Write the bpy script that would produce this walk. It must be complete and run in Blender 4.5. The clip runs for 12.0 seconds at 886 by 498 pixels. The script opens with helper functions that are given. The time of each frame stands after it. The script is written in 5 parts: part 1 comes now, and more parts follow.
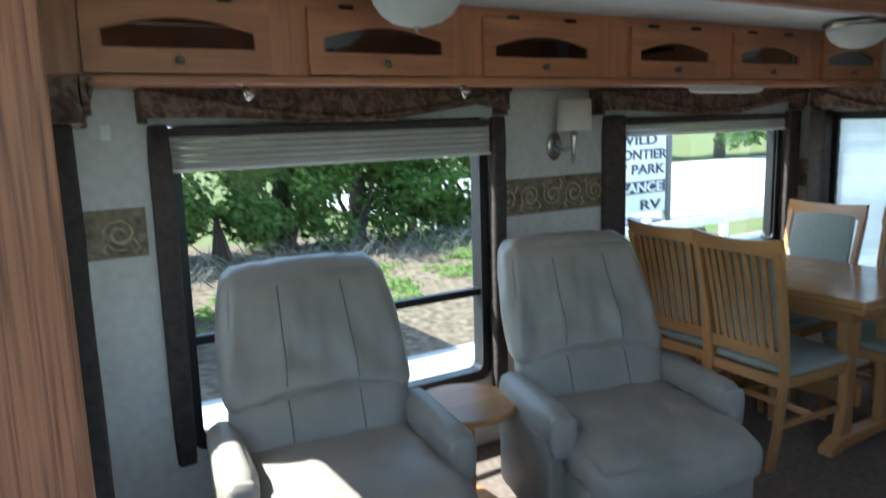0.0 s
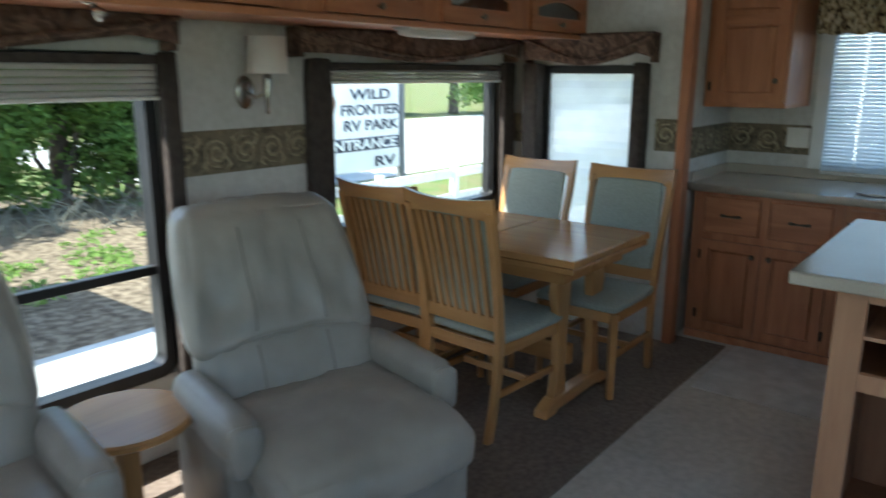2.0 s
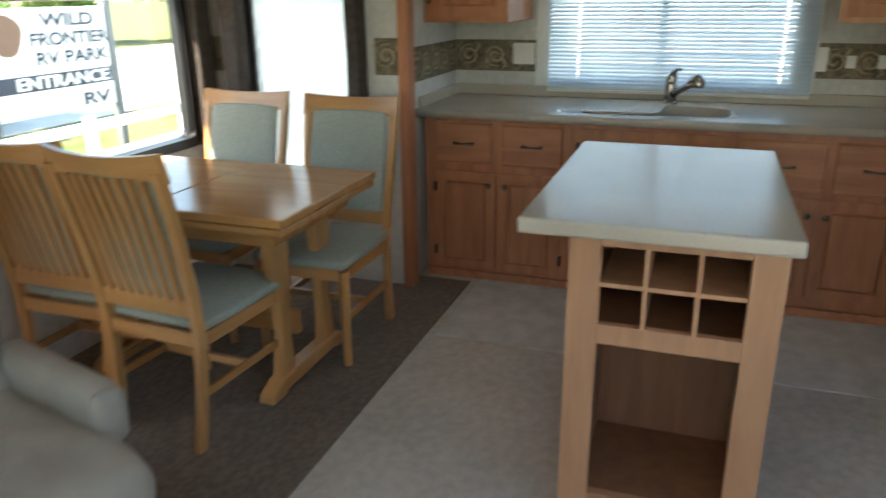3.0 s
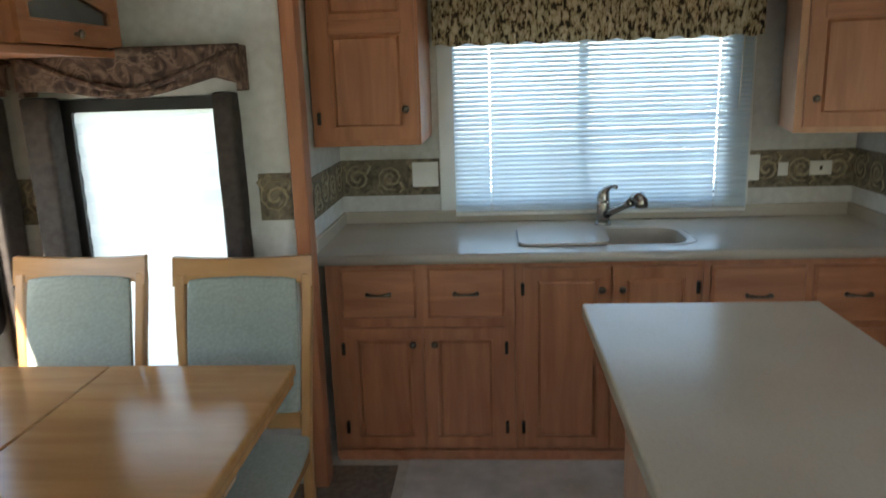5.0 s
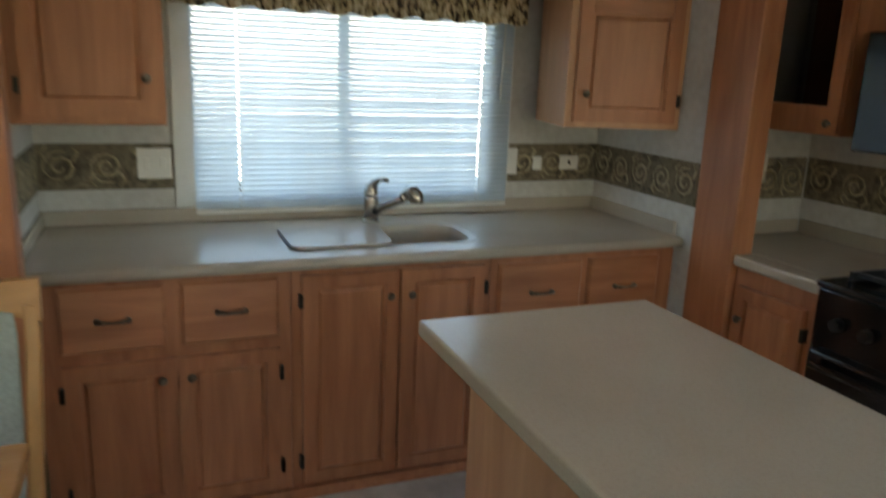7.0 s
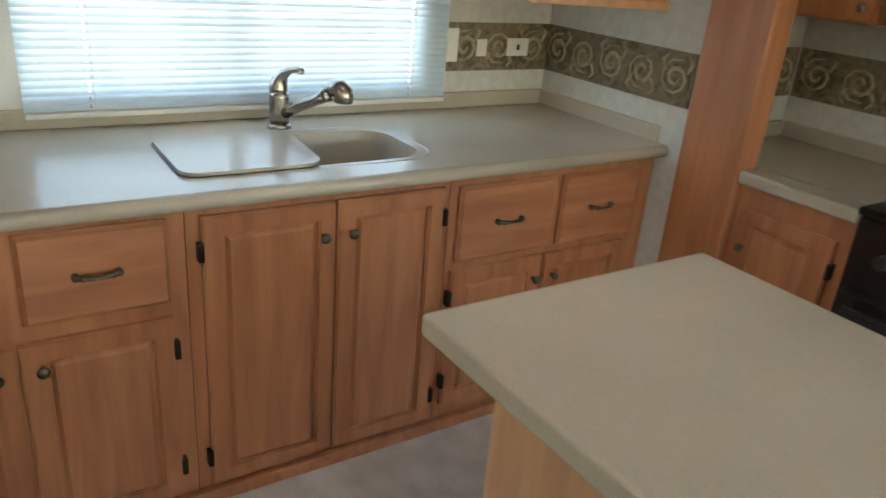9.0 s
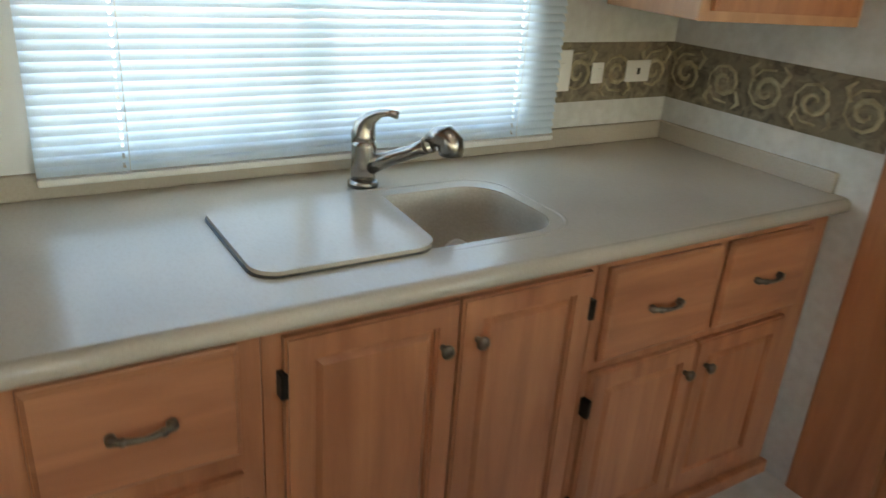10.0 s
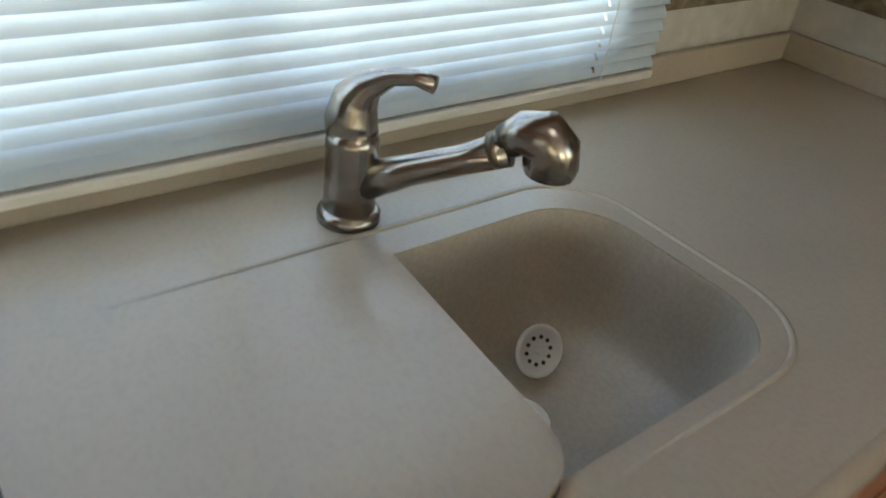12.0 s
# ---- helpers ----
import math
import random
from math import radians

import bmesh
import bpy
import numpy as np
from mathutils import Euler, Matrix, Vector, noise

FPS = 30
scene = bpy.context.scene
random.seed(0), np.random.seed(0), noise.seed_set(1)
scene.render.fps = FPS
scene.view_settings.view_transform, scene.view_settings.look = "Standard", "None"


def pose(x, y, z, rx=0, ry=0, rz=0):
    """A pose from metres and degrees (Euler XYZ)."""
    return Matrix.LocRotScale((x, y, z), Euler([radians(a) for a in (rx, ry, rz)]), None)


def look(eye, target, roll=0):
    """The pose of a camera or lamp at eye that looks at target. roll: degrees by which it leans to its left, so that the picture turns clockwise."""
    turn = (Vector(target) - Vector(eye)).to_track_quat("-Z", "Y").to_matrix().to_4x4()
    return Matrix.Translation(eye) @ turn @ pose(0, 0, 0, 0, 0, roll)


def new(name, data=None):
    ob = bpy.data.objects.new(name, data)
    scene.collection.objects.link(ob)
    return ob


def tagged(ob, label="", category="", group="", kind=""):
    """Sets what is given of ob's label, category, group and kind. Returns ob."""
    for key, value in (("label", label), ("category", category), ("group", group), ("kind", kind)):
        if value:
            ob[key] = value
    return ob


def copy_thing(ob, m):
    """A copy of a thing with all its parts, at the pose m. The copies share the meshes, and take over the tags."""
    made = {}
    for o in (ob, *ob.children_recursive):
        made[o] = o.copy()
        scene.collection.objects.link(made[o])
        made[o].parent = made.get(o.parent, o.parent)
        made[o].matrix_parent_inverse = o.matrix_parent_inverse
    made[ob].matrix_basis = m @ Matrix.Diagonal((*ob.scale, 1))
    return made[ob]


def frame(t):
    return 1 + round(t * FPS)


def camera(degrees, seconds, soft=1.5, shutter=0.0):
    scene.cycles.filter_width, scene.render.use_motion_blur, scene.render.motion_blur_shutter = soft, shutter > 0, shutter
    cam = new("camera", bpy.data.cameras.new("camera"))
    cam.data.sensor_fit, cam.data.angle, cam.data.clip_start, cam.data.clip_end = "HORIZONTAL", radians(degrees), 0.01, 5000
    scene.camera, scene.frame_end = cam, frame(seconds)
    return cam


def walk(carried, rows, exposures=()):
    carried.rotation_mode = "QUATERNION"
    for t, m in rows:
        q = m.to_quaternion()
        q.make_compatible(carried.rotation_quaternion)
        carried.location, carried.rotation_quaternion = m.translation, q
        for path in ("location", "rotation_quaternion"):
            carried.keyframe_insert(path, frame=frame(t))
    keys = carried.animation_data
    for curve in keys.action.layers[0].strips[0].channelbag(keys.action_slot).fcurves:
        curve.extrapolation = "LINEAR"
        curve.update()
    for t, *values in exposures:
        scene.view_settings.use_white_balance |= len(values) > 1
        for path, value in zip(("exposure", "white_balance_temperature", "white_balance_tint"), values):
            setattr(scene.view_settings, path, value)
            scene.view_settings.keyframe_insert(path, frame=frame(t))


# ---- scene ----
cam = camera(62.0, 12.0, 1.5, 0.5)
PATH = [
    (0, (0.026, 0.365, 1.566), (1.071, 2.036, 1.228), -1.7),
    (0.5, (0.031, 0.343, 1.561), (1.033, 2.063, 1.37), -2.0),
    (1, (0.068, 0.344, 1.535), (1.183, 1.985, 1.281), -1.8),
    (1.5, (0.227, 0.425, 1.508), (1.589, 1.835, 1.111), -0.8),
    (2, (0.505, 0.598, 1.513), (2.033, 1.802, 1.05), 0.2),
    (2.5, (0.789, 0.684, 1.48), (2.453, 1.609, 0.868), -0.7),
    (3, (1.08, 0.685, 1.481), (2.86, 1.316, 0.823), -0.6),
    (5, (1.81, 1.364, 1.602), (3.752, 1.503, 1.146), -1.9),
    (5.5, (1.949, 1.51, 1.597), (3.924, 1.45, 1.286), 1.3),
    (6, (2.036, 1.696, 1.63), (4.005, 1.373, 1.478), -1.3),
    (6.5, (2.09, 1.779, 1.609), (4.01, 1.251, 1.419), 0.7),
    (7, (2.284, 1.708, 1.545), (4.085, 0.98, 1.069), 2.3),
    (9, (3.029, 1.678, 1.488), (4.556, 0.64, 0.718), 5.0),
    (9.5, (3.315, 1.614, 1.465), (4.885, 0.683, 0.649), 7.5),
    (10, (3.655, 1.616, 1.468), (5.203, 0.611, 0.698), 4.2),
    (10.5, (3.907, 1.538, 1.435), (5.407, 0.519, 0.592), 5.2),
    (11, (4.218, 1.372, 1.404), (5.743, 0.429, 0.517), 5.7),
    (11.5, (4.429, 1.289, 1.377), (5.802, 0.284, 0.325), 9.1),
    (12, (4.575, 1.257, 1.373), (5.814, 0.156, 0.254), 8.3),
]
EXPOSURES = [(0, 2.2, 5650, 4), (0.5, 2.45, 5700, 5), (1, 2.58, 5700, 3), (1.5, 2.2, 5800, 4), (2, 2.22, 6100, 5), (2.5, 2.7, 6600, 6), (3, 3.0, 7200, 8), (5, 2.95, 6800, 8), (5.5, 2.4, 6700, 7),
             (6, 2.55, 6900, 9), (6.5, 2.7, 7100, 10), (7, 2.95, 7500, 10), (9, 3.85, 7900, 9), (9.5, 3.8, 7900, 9), (10, 3.65, 7900, 9), (10.5, 3.7, 8300, 11), (11, 3.55, 8500, 12), (12, 3.3, 8500, 13)]
walk(cam, [(t, look(eye, target, roll)) for t, eye, target, roll in PATH], EXPOSURES)

# ---- world and sun ----
TO_SUN = Vector((-0.75, 0.40, 1.0)).normalized()
world = bpy.data.worlds.new("world")
scene.world = world
world.use_nodes = True
wn = world.node_tree.nodes
sky = wn.new("ShaderNodeTexSky")
sky.sky_type, sky.sun_disc = "NISHITA", False
sky.sun_elevation, sky.sun_rotation = math.asin(TO_SUN.z), math.atan2(TO_SUN.x, TO_SUN.y)
world.node_tree.links.new(sky.outputs[0], wn["Background"].inputs[0])
wn["Background"].inputs[1].default_value = 0.13
sun_data = bpy.data.lights.new("sun", "SUN")
sun_data.energy, sun_data.angle, sun_data.color = 4.0, radians(0.6), (1.0, 0.95, 0.87)
sun = new("sun", sun_data)
sun.matrix_world = look(TO_SUN * 30, (0, 0, 0))


# ---- materials ----
def material(name, color, rough=0.6, metal=0.0, second=None, scale=8.0, stretch=(1, 1, 1), bump=0.0, bump_scale=60.0, detail=6.0,
             island=0.0, blend=(0.35, 0.65), spec=0.5, distortion=0.0):
    """A surface of two colours mixed by noise, with a finer relief."""
    m = bpy.data.materials.new(name)
    m.use_nodes = True
    nt = m.node_tree
    n, l = nt.nodes, nt.links
    p = n["Principled BSDF"]
    p.inputs["Roughness"].default_value, p.inputs["Metallic"].default_value = rough, metal
    p.inputs["Specular IOR Level"].default_value = spec
    co = n.new("ShaderNodeTexCoord")
    mp = n.new("ShaderNodeMapping")
    mp.inputs["Scale"].default_value = stretch
    l.new(co.outputs["Object"], mp.inputs[0])
    if island:
        info = n.new("ShaderNodeObjectInfo")
        shift = n.new("ShaderNodeVectorMath")
        shift.operation = "SCALE"
        shift.inputs[0].default_value = (7.1, 3.3, 5.7)
        l.new(info.outputs["Random"], shift.inputs["Scale"])
        l.new(shift.outputs[0], mp.inputs["Location"])
    no = n.new("ShaderNodeTexNoise")
    no.inputs["Scale"].default_value, no.inputs["Detail"].default_value, no.inputs["Distortion"].default_value = scale, detail, distortion
    l.new(mp.outputs[0], no.inputs[0])
    ramp = n.new("ShaderNodeValToRGB")
    ramp.color_ramp.elements[0].position, ramp.color_ramp.elements[1].position = blend
    second = second or [c * 0.82 for c in color]
    ramp.color_ramp.elements[0].color, ramp.color_ramp.elements[1].color = (*second, 1), (*color, 1)
    l.new(no.outputs[0], ramp.inputs[0])
    big = n.new("ShaderNodeTexNoise")
    big.inputs["Scale"].default_value = 1.7
    l.new(co.outputs["Object"], big.inputs[0])
    vary = n.new("ShaderNodeMapRange")
    vary.inputs[1].default_value, vary.inputs[2].default_value = 0.3, 0.7
    vary.inputs[3].default_value, vary.inputs[4].default_value = 0.88, 1.1
    l.new(big.outputs[0], vary.inputs[0])
    mul = n.new("ShaderNodeVectorMath")
    mul.operation = "SCALE"
    l.new(ramp.outputs[0], mul.inputs[0])
    l.new(vary.outputs[0], mul.inputs["Scale"])
    l.new(mul.outputs[0], p.inputs["Base Color"])
    if bump:
        fine = n.new("ShaderNodeTexNoise")
        fine.inputs["Scale"].default_value, fine.inputs["Detail"].default_value = bump_scale, 4
        l.new(mp.outputs[0], fine.inputs[0])
        b = n.new("ShaderNodeBump")
        b.inputs["Strength"].default_value, b.inputs["Distance"].default_value = bump, 0.004
        l.new(fine.outputs[0], b.inputs["Height"])
        l.new(b.outputs[0], p.inputs["Normal"])
    return m


def wood(name, light, dark, axis, rough=0.38):
    stretch = [8.0, 8.0, 8.0]
    stretch[axis] = 0.9
    return material(name, light, rough, second=dark, scale=2.4, stretch=stretch, bump=0.12, bump_scale=9, island=1.0, blend=(0.3, 0.72), distortion=0.6)


def see_through(name, tint, gloss=0.03, mirror=0.025):
    """A thin pane: mostly clear, with a mirror reflection that grows at a slant."""
    m = bpy.data.materials.new(name)
    m.use_nodes = True
    n, l = m.node_tree.nodes, m.node_tree.links
    n.remove(n["Principled BSDF"])
    tr, gl, mix, fr = n.new("ShaderNodeBsdfTransparent"), n.new("ShaderNodeBsdfGlossy"), n.new("ShaderNodeMixShader"), n.new("ShaderNodeLayerWeight")
    tr.inputs[0].default_value = (*tint, 1)
    gl.inputs["Roughness"].default_value = gloss
    steep, lift = n.new("ShaderNodeMath"), n.new("ShaderNodeMath")
    steep.operation, lift.operation = "POWER", "MULTIPLY_ADD"
    fr.inputs[0].default_value, steep.inputs[1].default_value = 0.5, 4.0
    lift.inputs[1].default_value, lift.inputs[2].default_value = 0.7, mirror
    l.new(fr.outputs["Facing"], steep.inputs[0])
    l.new(steep.outputs[0], lift.inputs[0])
    l.new(lift.outputs[0], mix.inputs[0])
    l.new(tr.outputs[0], mix.inputs[1])
    l.new(gl.outputs[0], mix.inputs[2])
    l.new(mix.outputs[0], n["Material Output"].inputs[0])
    return m


def cloth_light(name, color, through_part, clear_part=0.0):
    """Thin cloth, plastic or leaf that lets light through."""
    m = bpy.data.materials.new(name)
    m.use_nodes = True
    n, l = m.node_tree.nodes, m.node_tree.links
    n.remove(n["Principled BSDF"])
    di, tl, mix = n.new("ShaderNodeBsdfDiffuse"), n.new("ShaderNodeBsdfTranslucent"), n.new("ShaderNodeMixShader")
    co, no, ramp = n.new("ShaderNodeTexCoord"), n.new("ShaderNodeTexNoise"), n.new("ShaderNodeValToRGB")
    no.inputs["Scale"].default_value = 5
    l.new(co.outputs["Object"], no.inputs[0])
    ramp.color_ramp.elements[0].position, ramp.color_ramp.elements[1].position = 0.3, 0.7
    ramp.color_ramp.elements[0].color = (*[c * 0.85 for c in color], 1)
    ramp.color_ramp.elements[1].color = (*color, 1)
    l.new(no.outputs[0], ramp.inputs[0])
    for sh in (di, tl):
        l.new(ramp.outputs[0], sh.inputs[0])
    mix.inputs[0].default_value = through_part
    l.new(di.outputs[0], mix.inputs[1])
    l.new(tl.outputs[0], mix.inputs[2])
    last = mix
    if clear_part:
        tr, m2 = n.new("ShaderNodeBsdfTransparent"), n.new("ShaderNodeMixShader")
        m2.inputs[0].default_value = clear_part
        l.new(mix.outputs[0], m2.inputs[1])
        l.new(tr.outputs[0], m2.inputs[2])
        last = m2
    l.new(last.outputs[0], n["Material Output"].inputs[0])
    return m


def patterned(name, colors, scale, rough=0.8, swirl=0.0, stretch=(1, 1, 1)):
    """Printed or woven cloth: blotches of several colours."""
    m = bpy.data.materials.new(name)
    m.use_nodes = True
    n, l = m.node_tree.nodes, m.node_tree.links
    p = n["Principled BSDF"]
    p.inputs["Roughness"].default_value = rough
    p.inputs["Specular IOR Level"].default_value = 0.2
    co, mp, no, ramp = n.new("ShaderNodeTexCoord"), n.new("ShaderNodeMapping"), n.new("ShaderNodeTexNoise"), n.new("ShaderNodeValToRGB")
    mp.inputs["Scale"].default_value = stretch
    l.new(co.outputs["Object"], mp.inputs[0])
    l.new(mp.outputs[0], no.inputs[0])
    no.inputs["Scale"].default_value, no.inputs["Detail"].default_value, no.inputs["Distortion"].default_value = scale, 2, swirl
    ramp.color_ramp.interpolation = "EASE"
    while len(ramp.color_ramp.elements) < len(colors):
        ramp.color_ramp.elements.new(0.5)
    for e, (at, c) in zip(ramp.color_ramp.elements, colors):
        e.position = at
    for e, (at, c) in zip(ramp.color_ramp.elements, colors):
        e.color = (*c, 1)
    l.new(no.outputs[0], ramp.inputs[0])
    l.new(ramp.outputs[0], p.inputs["Base Color"])
    b = n.new("ShaderNodeBump")
    b.inputs["Strength"].default_value, b.inputs["Distance"].default_value = 0.3, 0.004
    l.new(no.outputs[0], b.inputs["Height"])
    l.new(b.outputs[0], p.inputs["Normal"])
    return m


OAK_L, OAK_D = (0.50, 0.215, 0.105), (0.34, 0.125, 0.058)
oak_v = wood("honey_oak_upright", OAK_L, OAK_D, 2)
oak_h = wood("honey_oak_level", OAK_L, OAK_D, 0)
oak_pale = wood("pale_oak_upright", (0.58, 0.31, 0.17), (0.45, 0.225, 0.12), 2)
oak_post = material("coarse_oak_upright", (0.40, 0.165, 0.085), 0.4, second=(0.15, 0.055, 0.028), scale=3.2, stretch=(22, 22, 0.5), bump=0.25, bump_scale=8, blend=(0.34, 0.56), distortion=0.5)
oak_beam = material("coarse_oak_level", (0.40, 0.165, 0.085), 0.4, second=(0.22, 0.085, 0.042), scale=3.2, stretch=(0.5, 22, 22), bump=0.2, bump_scale=8, blend=(0.34, 0.6), distortion=0.5)
ash_v = wood("chair_wood_upright", (0.54, 0.285, 0.11), (0.41, 0.20, 0.07), 2, 0.3)
ash_h = wood("chair_wood_level", (0.54, 0.285, 0.11), (0.41, 0.20, 0.07), 0, 0.3)
ash_y = wood("table_wood", (0.51, 0.265, 0.10), (0.39, 0.185, 0.066), 1, 0.16)
# Oak darkened for the island's recesses: their shade is in the colour.
shaded_wood = wood("recess_shaded_oak", (0.30, 0.14, 0.07), (0.22, 0.10, 0.05), 2, 0.6)
leather = material("grey_leather", (0.36, 0.325, 0.275), 0.4, second=(0.295, 0.265, 0.222), scale=5, bump=0.5, bump_scale=22)
seam = material("leather_seam", (0.20, 0.18, 0.155), 0.7)
seat_cloth = material("sage_cloth", (0.36, 0.38, 0.325), 0.9, second=(0.30, 0.32, 0.27), scale=90, bump=0.3, bump_scale=300, spec=0.2)
wall_paint = material("white_wall", (0.58, 0.58, 0.555), 0.75, second=(0.51, 0.505, 0.48), scale=26, bump=0.12, bump_scale=45)
ceiling_paint = material("white_ceiling", (0.74, 0.74, 0.72), 0.8, second=(0.69, 0.69, 0.67), scale=9, bump=0.1, bump_scale=60)
border_base = patterned("border_paper", [(0.3, (0.10, 0.085, 0.06)), (0.55, (0.20, 0.165, 0.115)), (0.75, (0.27, 0.23, 0.16))], 22, 0.75, 1.5)
border_scroll = patterned("border_scroll", [(0.3, (0.27, 0.22, 0.14)), (0.6, (0.40, 0.345, 0.23)), (0.8, (0.46, 0.40, 0.29))], 30, 0.75)
valance_cloth = patterned("brown_valance_cloth", [(0.35, (0.055, 0.034, 0.028)), (0.5, (0.11, 0.068, 0.052)), (0.62, (0.20, 0.135, 0.10)), (0.75, (0.085, 0.05, 0.04))], 13, 0.75, 2.2)
drape_cloth = material("dark_drape", (0.075, 0.062, 0.055), 0.85, second=(0.05, 0.04, 0.036), scale=30, bump=0.2, spec=0.2)
leopard = patterned("spotted_valance_cloth", [(0.36, (0.03, 0.026, 0.02)), (0.43, (0.16, 0.11, 0.06)), (0.5, (0.44, 0.36, 0.22)), (0.66, (0.62, 0.55, 0.40))], 62, 0.85, 0.4, (1, 1, 0.55))
dark_carpet = material("brown_carpet", (0.22, 0.175, 0.143), 0.95, second=(0.15, 0.12, 0.098), scale=40, bump=0.7, bump_scale=260, spec=0.1)
light_carpet = material("beige_carpet", (0.54, 0.50, 0.45), 0.92, second=(0.45, 0.415, 0.37), scale=24, bump=0.6, bump_scale=260, spec=0.15)
vinyl = material("pale_vinyl", (0.56, 0.55, 0.53), 0.5, second=(0.43, 0.42, 0.40), scale=9, detail=10, bump=0.05)
counter_top = material("beige_solid_surface", (0.45, 0.395, 0.325), 0.2, second=(0.425, 0.37, 0.302), scale=170, detail=3, blend=(0.3, 0.55))
sink_stone = material("beige_sink", (0.43, 0.375, 0.305), 0.33, second=(0.38, 0.33, 0.265), scale=170, detail=3)
nickel = material("brushed_nickel", (0.42, 0.39, 0.36), 0.24, 1.0, second=(0.33, 0.30, 0.27), scale=20)
pewter = material("antique_pewter", (0.20, 0.175, 0.14), 0.34, 1.0, second=(0.12, 0.10, 0.08), scale=60)
bronze = material("dark_bronze", (0.045, 0.038, 0.03), 0.45, 0.8)
black_frame = material("black_aluminium", (0.014, 0.014, 0.015), 0.38, second=(0.01, 0.01, 0.011))
black_gloss = material("black_enamel", (0.012, 0.012, 0.013), 0.12, second=(0.009, 0.009, 0.01))
white_plastic = material("white_plastic", (0.74, 0.735, 0.70), 0.35, second=(0.68, 0.675, 0.64))
white_frame = material("white_window_frame", (0.72, 0.73, 0.72), 0.4, second=(0.66, 0.67, 0.66))
paper = material("paper_label", (0.72, 0.72, 0.70), 0.8)
shade_cloth = cloth_light("lamp_shade_cloth", (0.86, 0.84, 0.79), 0.15)
pleat_cloth = cloth_light("pleated_shade_cloth", (0.62, 0.60, 0.56), 0.3)
sheer = cloth_light("sheer_day_shade", (0.82, 0.87, 0.89), 0.6, 0.1)
# White slats with the sky light's blue put into their colour.
slat_sky_tint = cloth_light("blind_slat", (0.66, 0.78, 0.89), 0.17)
dome_mat = cloth_light("milky_dome", (0.85, 0.86, 0.86), 0.8)
frosted = cloth_light("frosted_glass", (0.80, 0.80, 0.76), 0.35)
glass = see_through("window_glass", (0.93, 0.96, 0.95))
cab_glass = see_through("cabinet_glass", (0.30, 0.32, 0.32), 0.02, 0.2)
# Near-black that paints the shade inside cupboards and small holes.
shade_black = material("near_black_shade", (0.04, 0.035, 0.03), 0.7)
grass_mat = material("grass", (0.10, 0.15, 0.045), 0.95, second=(0.17, 0.15, 0.08), scale=1.2, bump=0.6, bump_scale=30, spec=0.1)
litter_mat = material("leaf_litter", (0.24, 0.19, 0.135), 0.95, second=(0.08, 0.06, 0.042), scale=9, bump=0.8, bump_scale=24, spec=0.1)
concrete = material("pale_concrete", (0.55, 0.54, 0.51), 0.85, second=(0.46, 0.45, 0.42), scale=3, bump=0.2, bump_scale=50)
leaf_mat = cloth_light("leaf_green", (0.21, 0.33, 0.09), 0.5)
# Leaf green darkened to carry the shade deep inside the bushes.
leaf_shaded = cloth_light("leaf_shaded_green", (0.07, 0.13, 0.035), 0.4)
moss_mat = cloth_light("grey_moss", (0.27, 0.27, 0.22), 0.3)
bark = material("bark", (0.13, 0.10, 0.075), 0.95, second=(0.06, 0.045, 0.035), scale=9, stretch=(1, 1, 0.25), bump=0.8, bump_scale=18)
coach_white = material("coach_white", (0.76, 0.77, 0.77), 0.3, second=(0.72, 0.73, 0.73), scale=2)
coach_grey = material("coach_grey", (0.22, 0.23, 0.25), 0.4)
tyre_mat = material("rubber", (0.02, 0.02, 0.02), 0.8)
sign_white = material("sign_white", (0.80, 0.81, 0.80), 0.5, second=(0.77, 0.78, 0.77), scale=2)
sign_ink = material("sign_ink", (0.03, 0.04, 0.07), 0.6)
sign_brown = material("sign_brown", (0.19, 0.10, 0.06), 0.7)
fence_white = material("fence_white", (0.78, 0.78, 0.76), 0.5)
post_grey = material("post_grey", (0.16, 0.17, 0.18), 0.7, second=(0.11, 0.115, 0.12), stretch=(1, 1, 0.1))


# ---- mesh helpers ----
def box(bm, x0, x1, y0, y1, z0, z1, bevel=0.0, seg=2):
    made = bmesh.ops.create_cube(bm, size=1.0, matrix=Matrix.LocRotScale(((x0 + x1) / 2, (y0 + y1) / 2, (z0 + z1) / 2), None, (abs(x1 - x0), abs(y1 - y0), abs(z1 - z0))))
    if bevel:
        edges = {e for v in made["verts"] for e in v.link_edges}
        bmesh.ops.bevel(bm, geom=list(edges), offset=bevel, segments=seg, affect="EDGES", profile=0.5)
    return bm


def boxed(*a, **k):
    return box(bmesh.new(), *a, **k)


def rod(bm, a, b, r0, r1=None, n=12):
    a, b = Vector(a), Vector(b)
    m = Matrix.Translation((a + b) / 2) @ (b - a).to_track_quat("Z", "Y").to_matrix().to_4x4()
    bmesh.ops.create_cone(bm, cap_ends=True, segments=n, radius1=r0, radius2=r0 if r1 is None else r1, depth=(b - a).length, matrix=m)
    return bm


def ball(bm, c, r, squash=(1, 1, 1), n=16):
    bmesh.ops.create_uvsphere(bm, u_segments=n, v_segments=max(6, n // 2), radius=1.0, matrix=Matrix.LocRotScale(c, None, [r * s for s in squash]))
    return bm


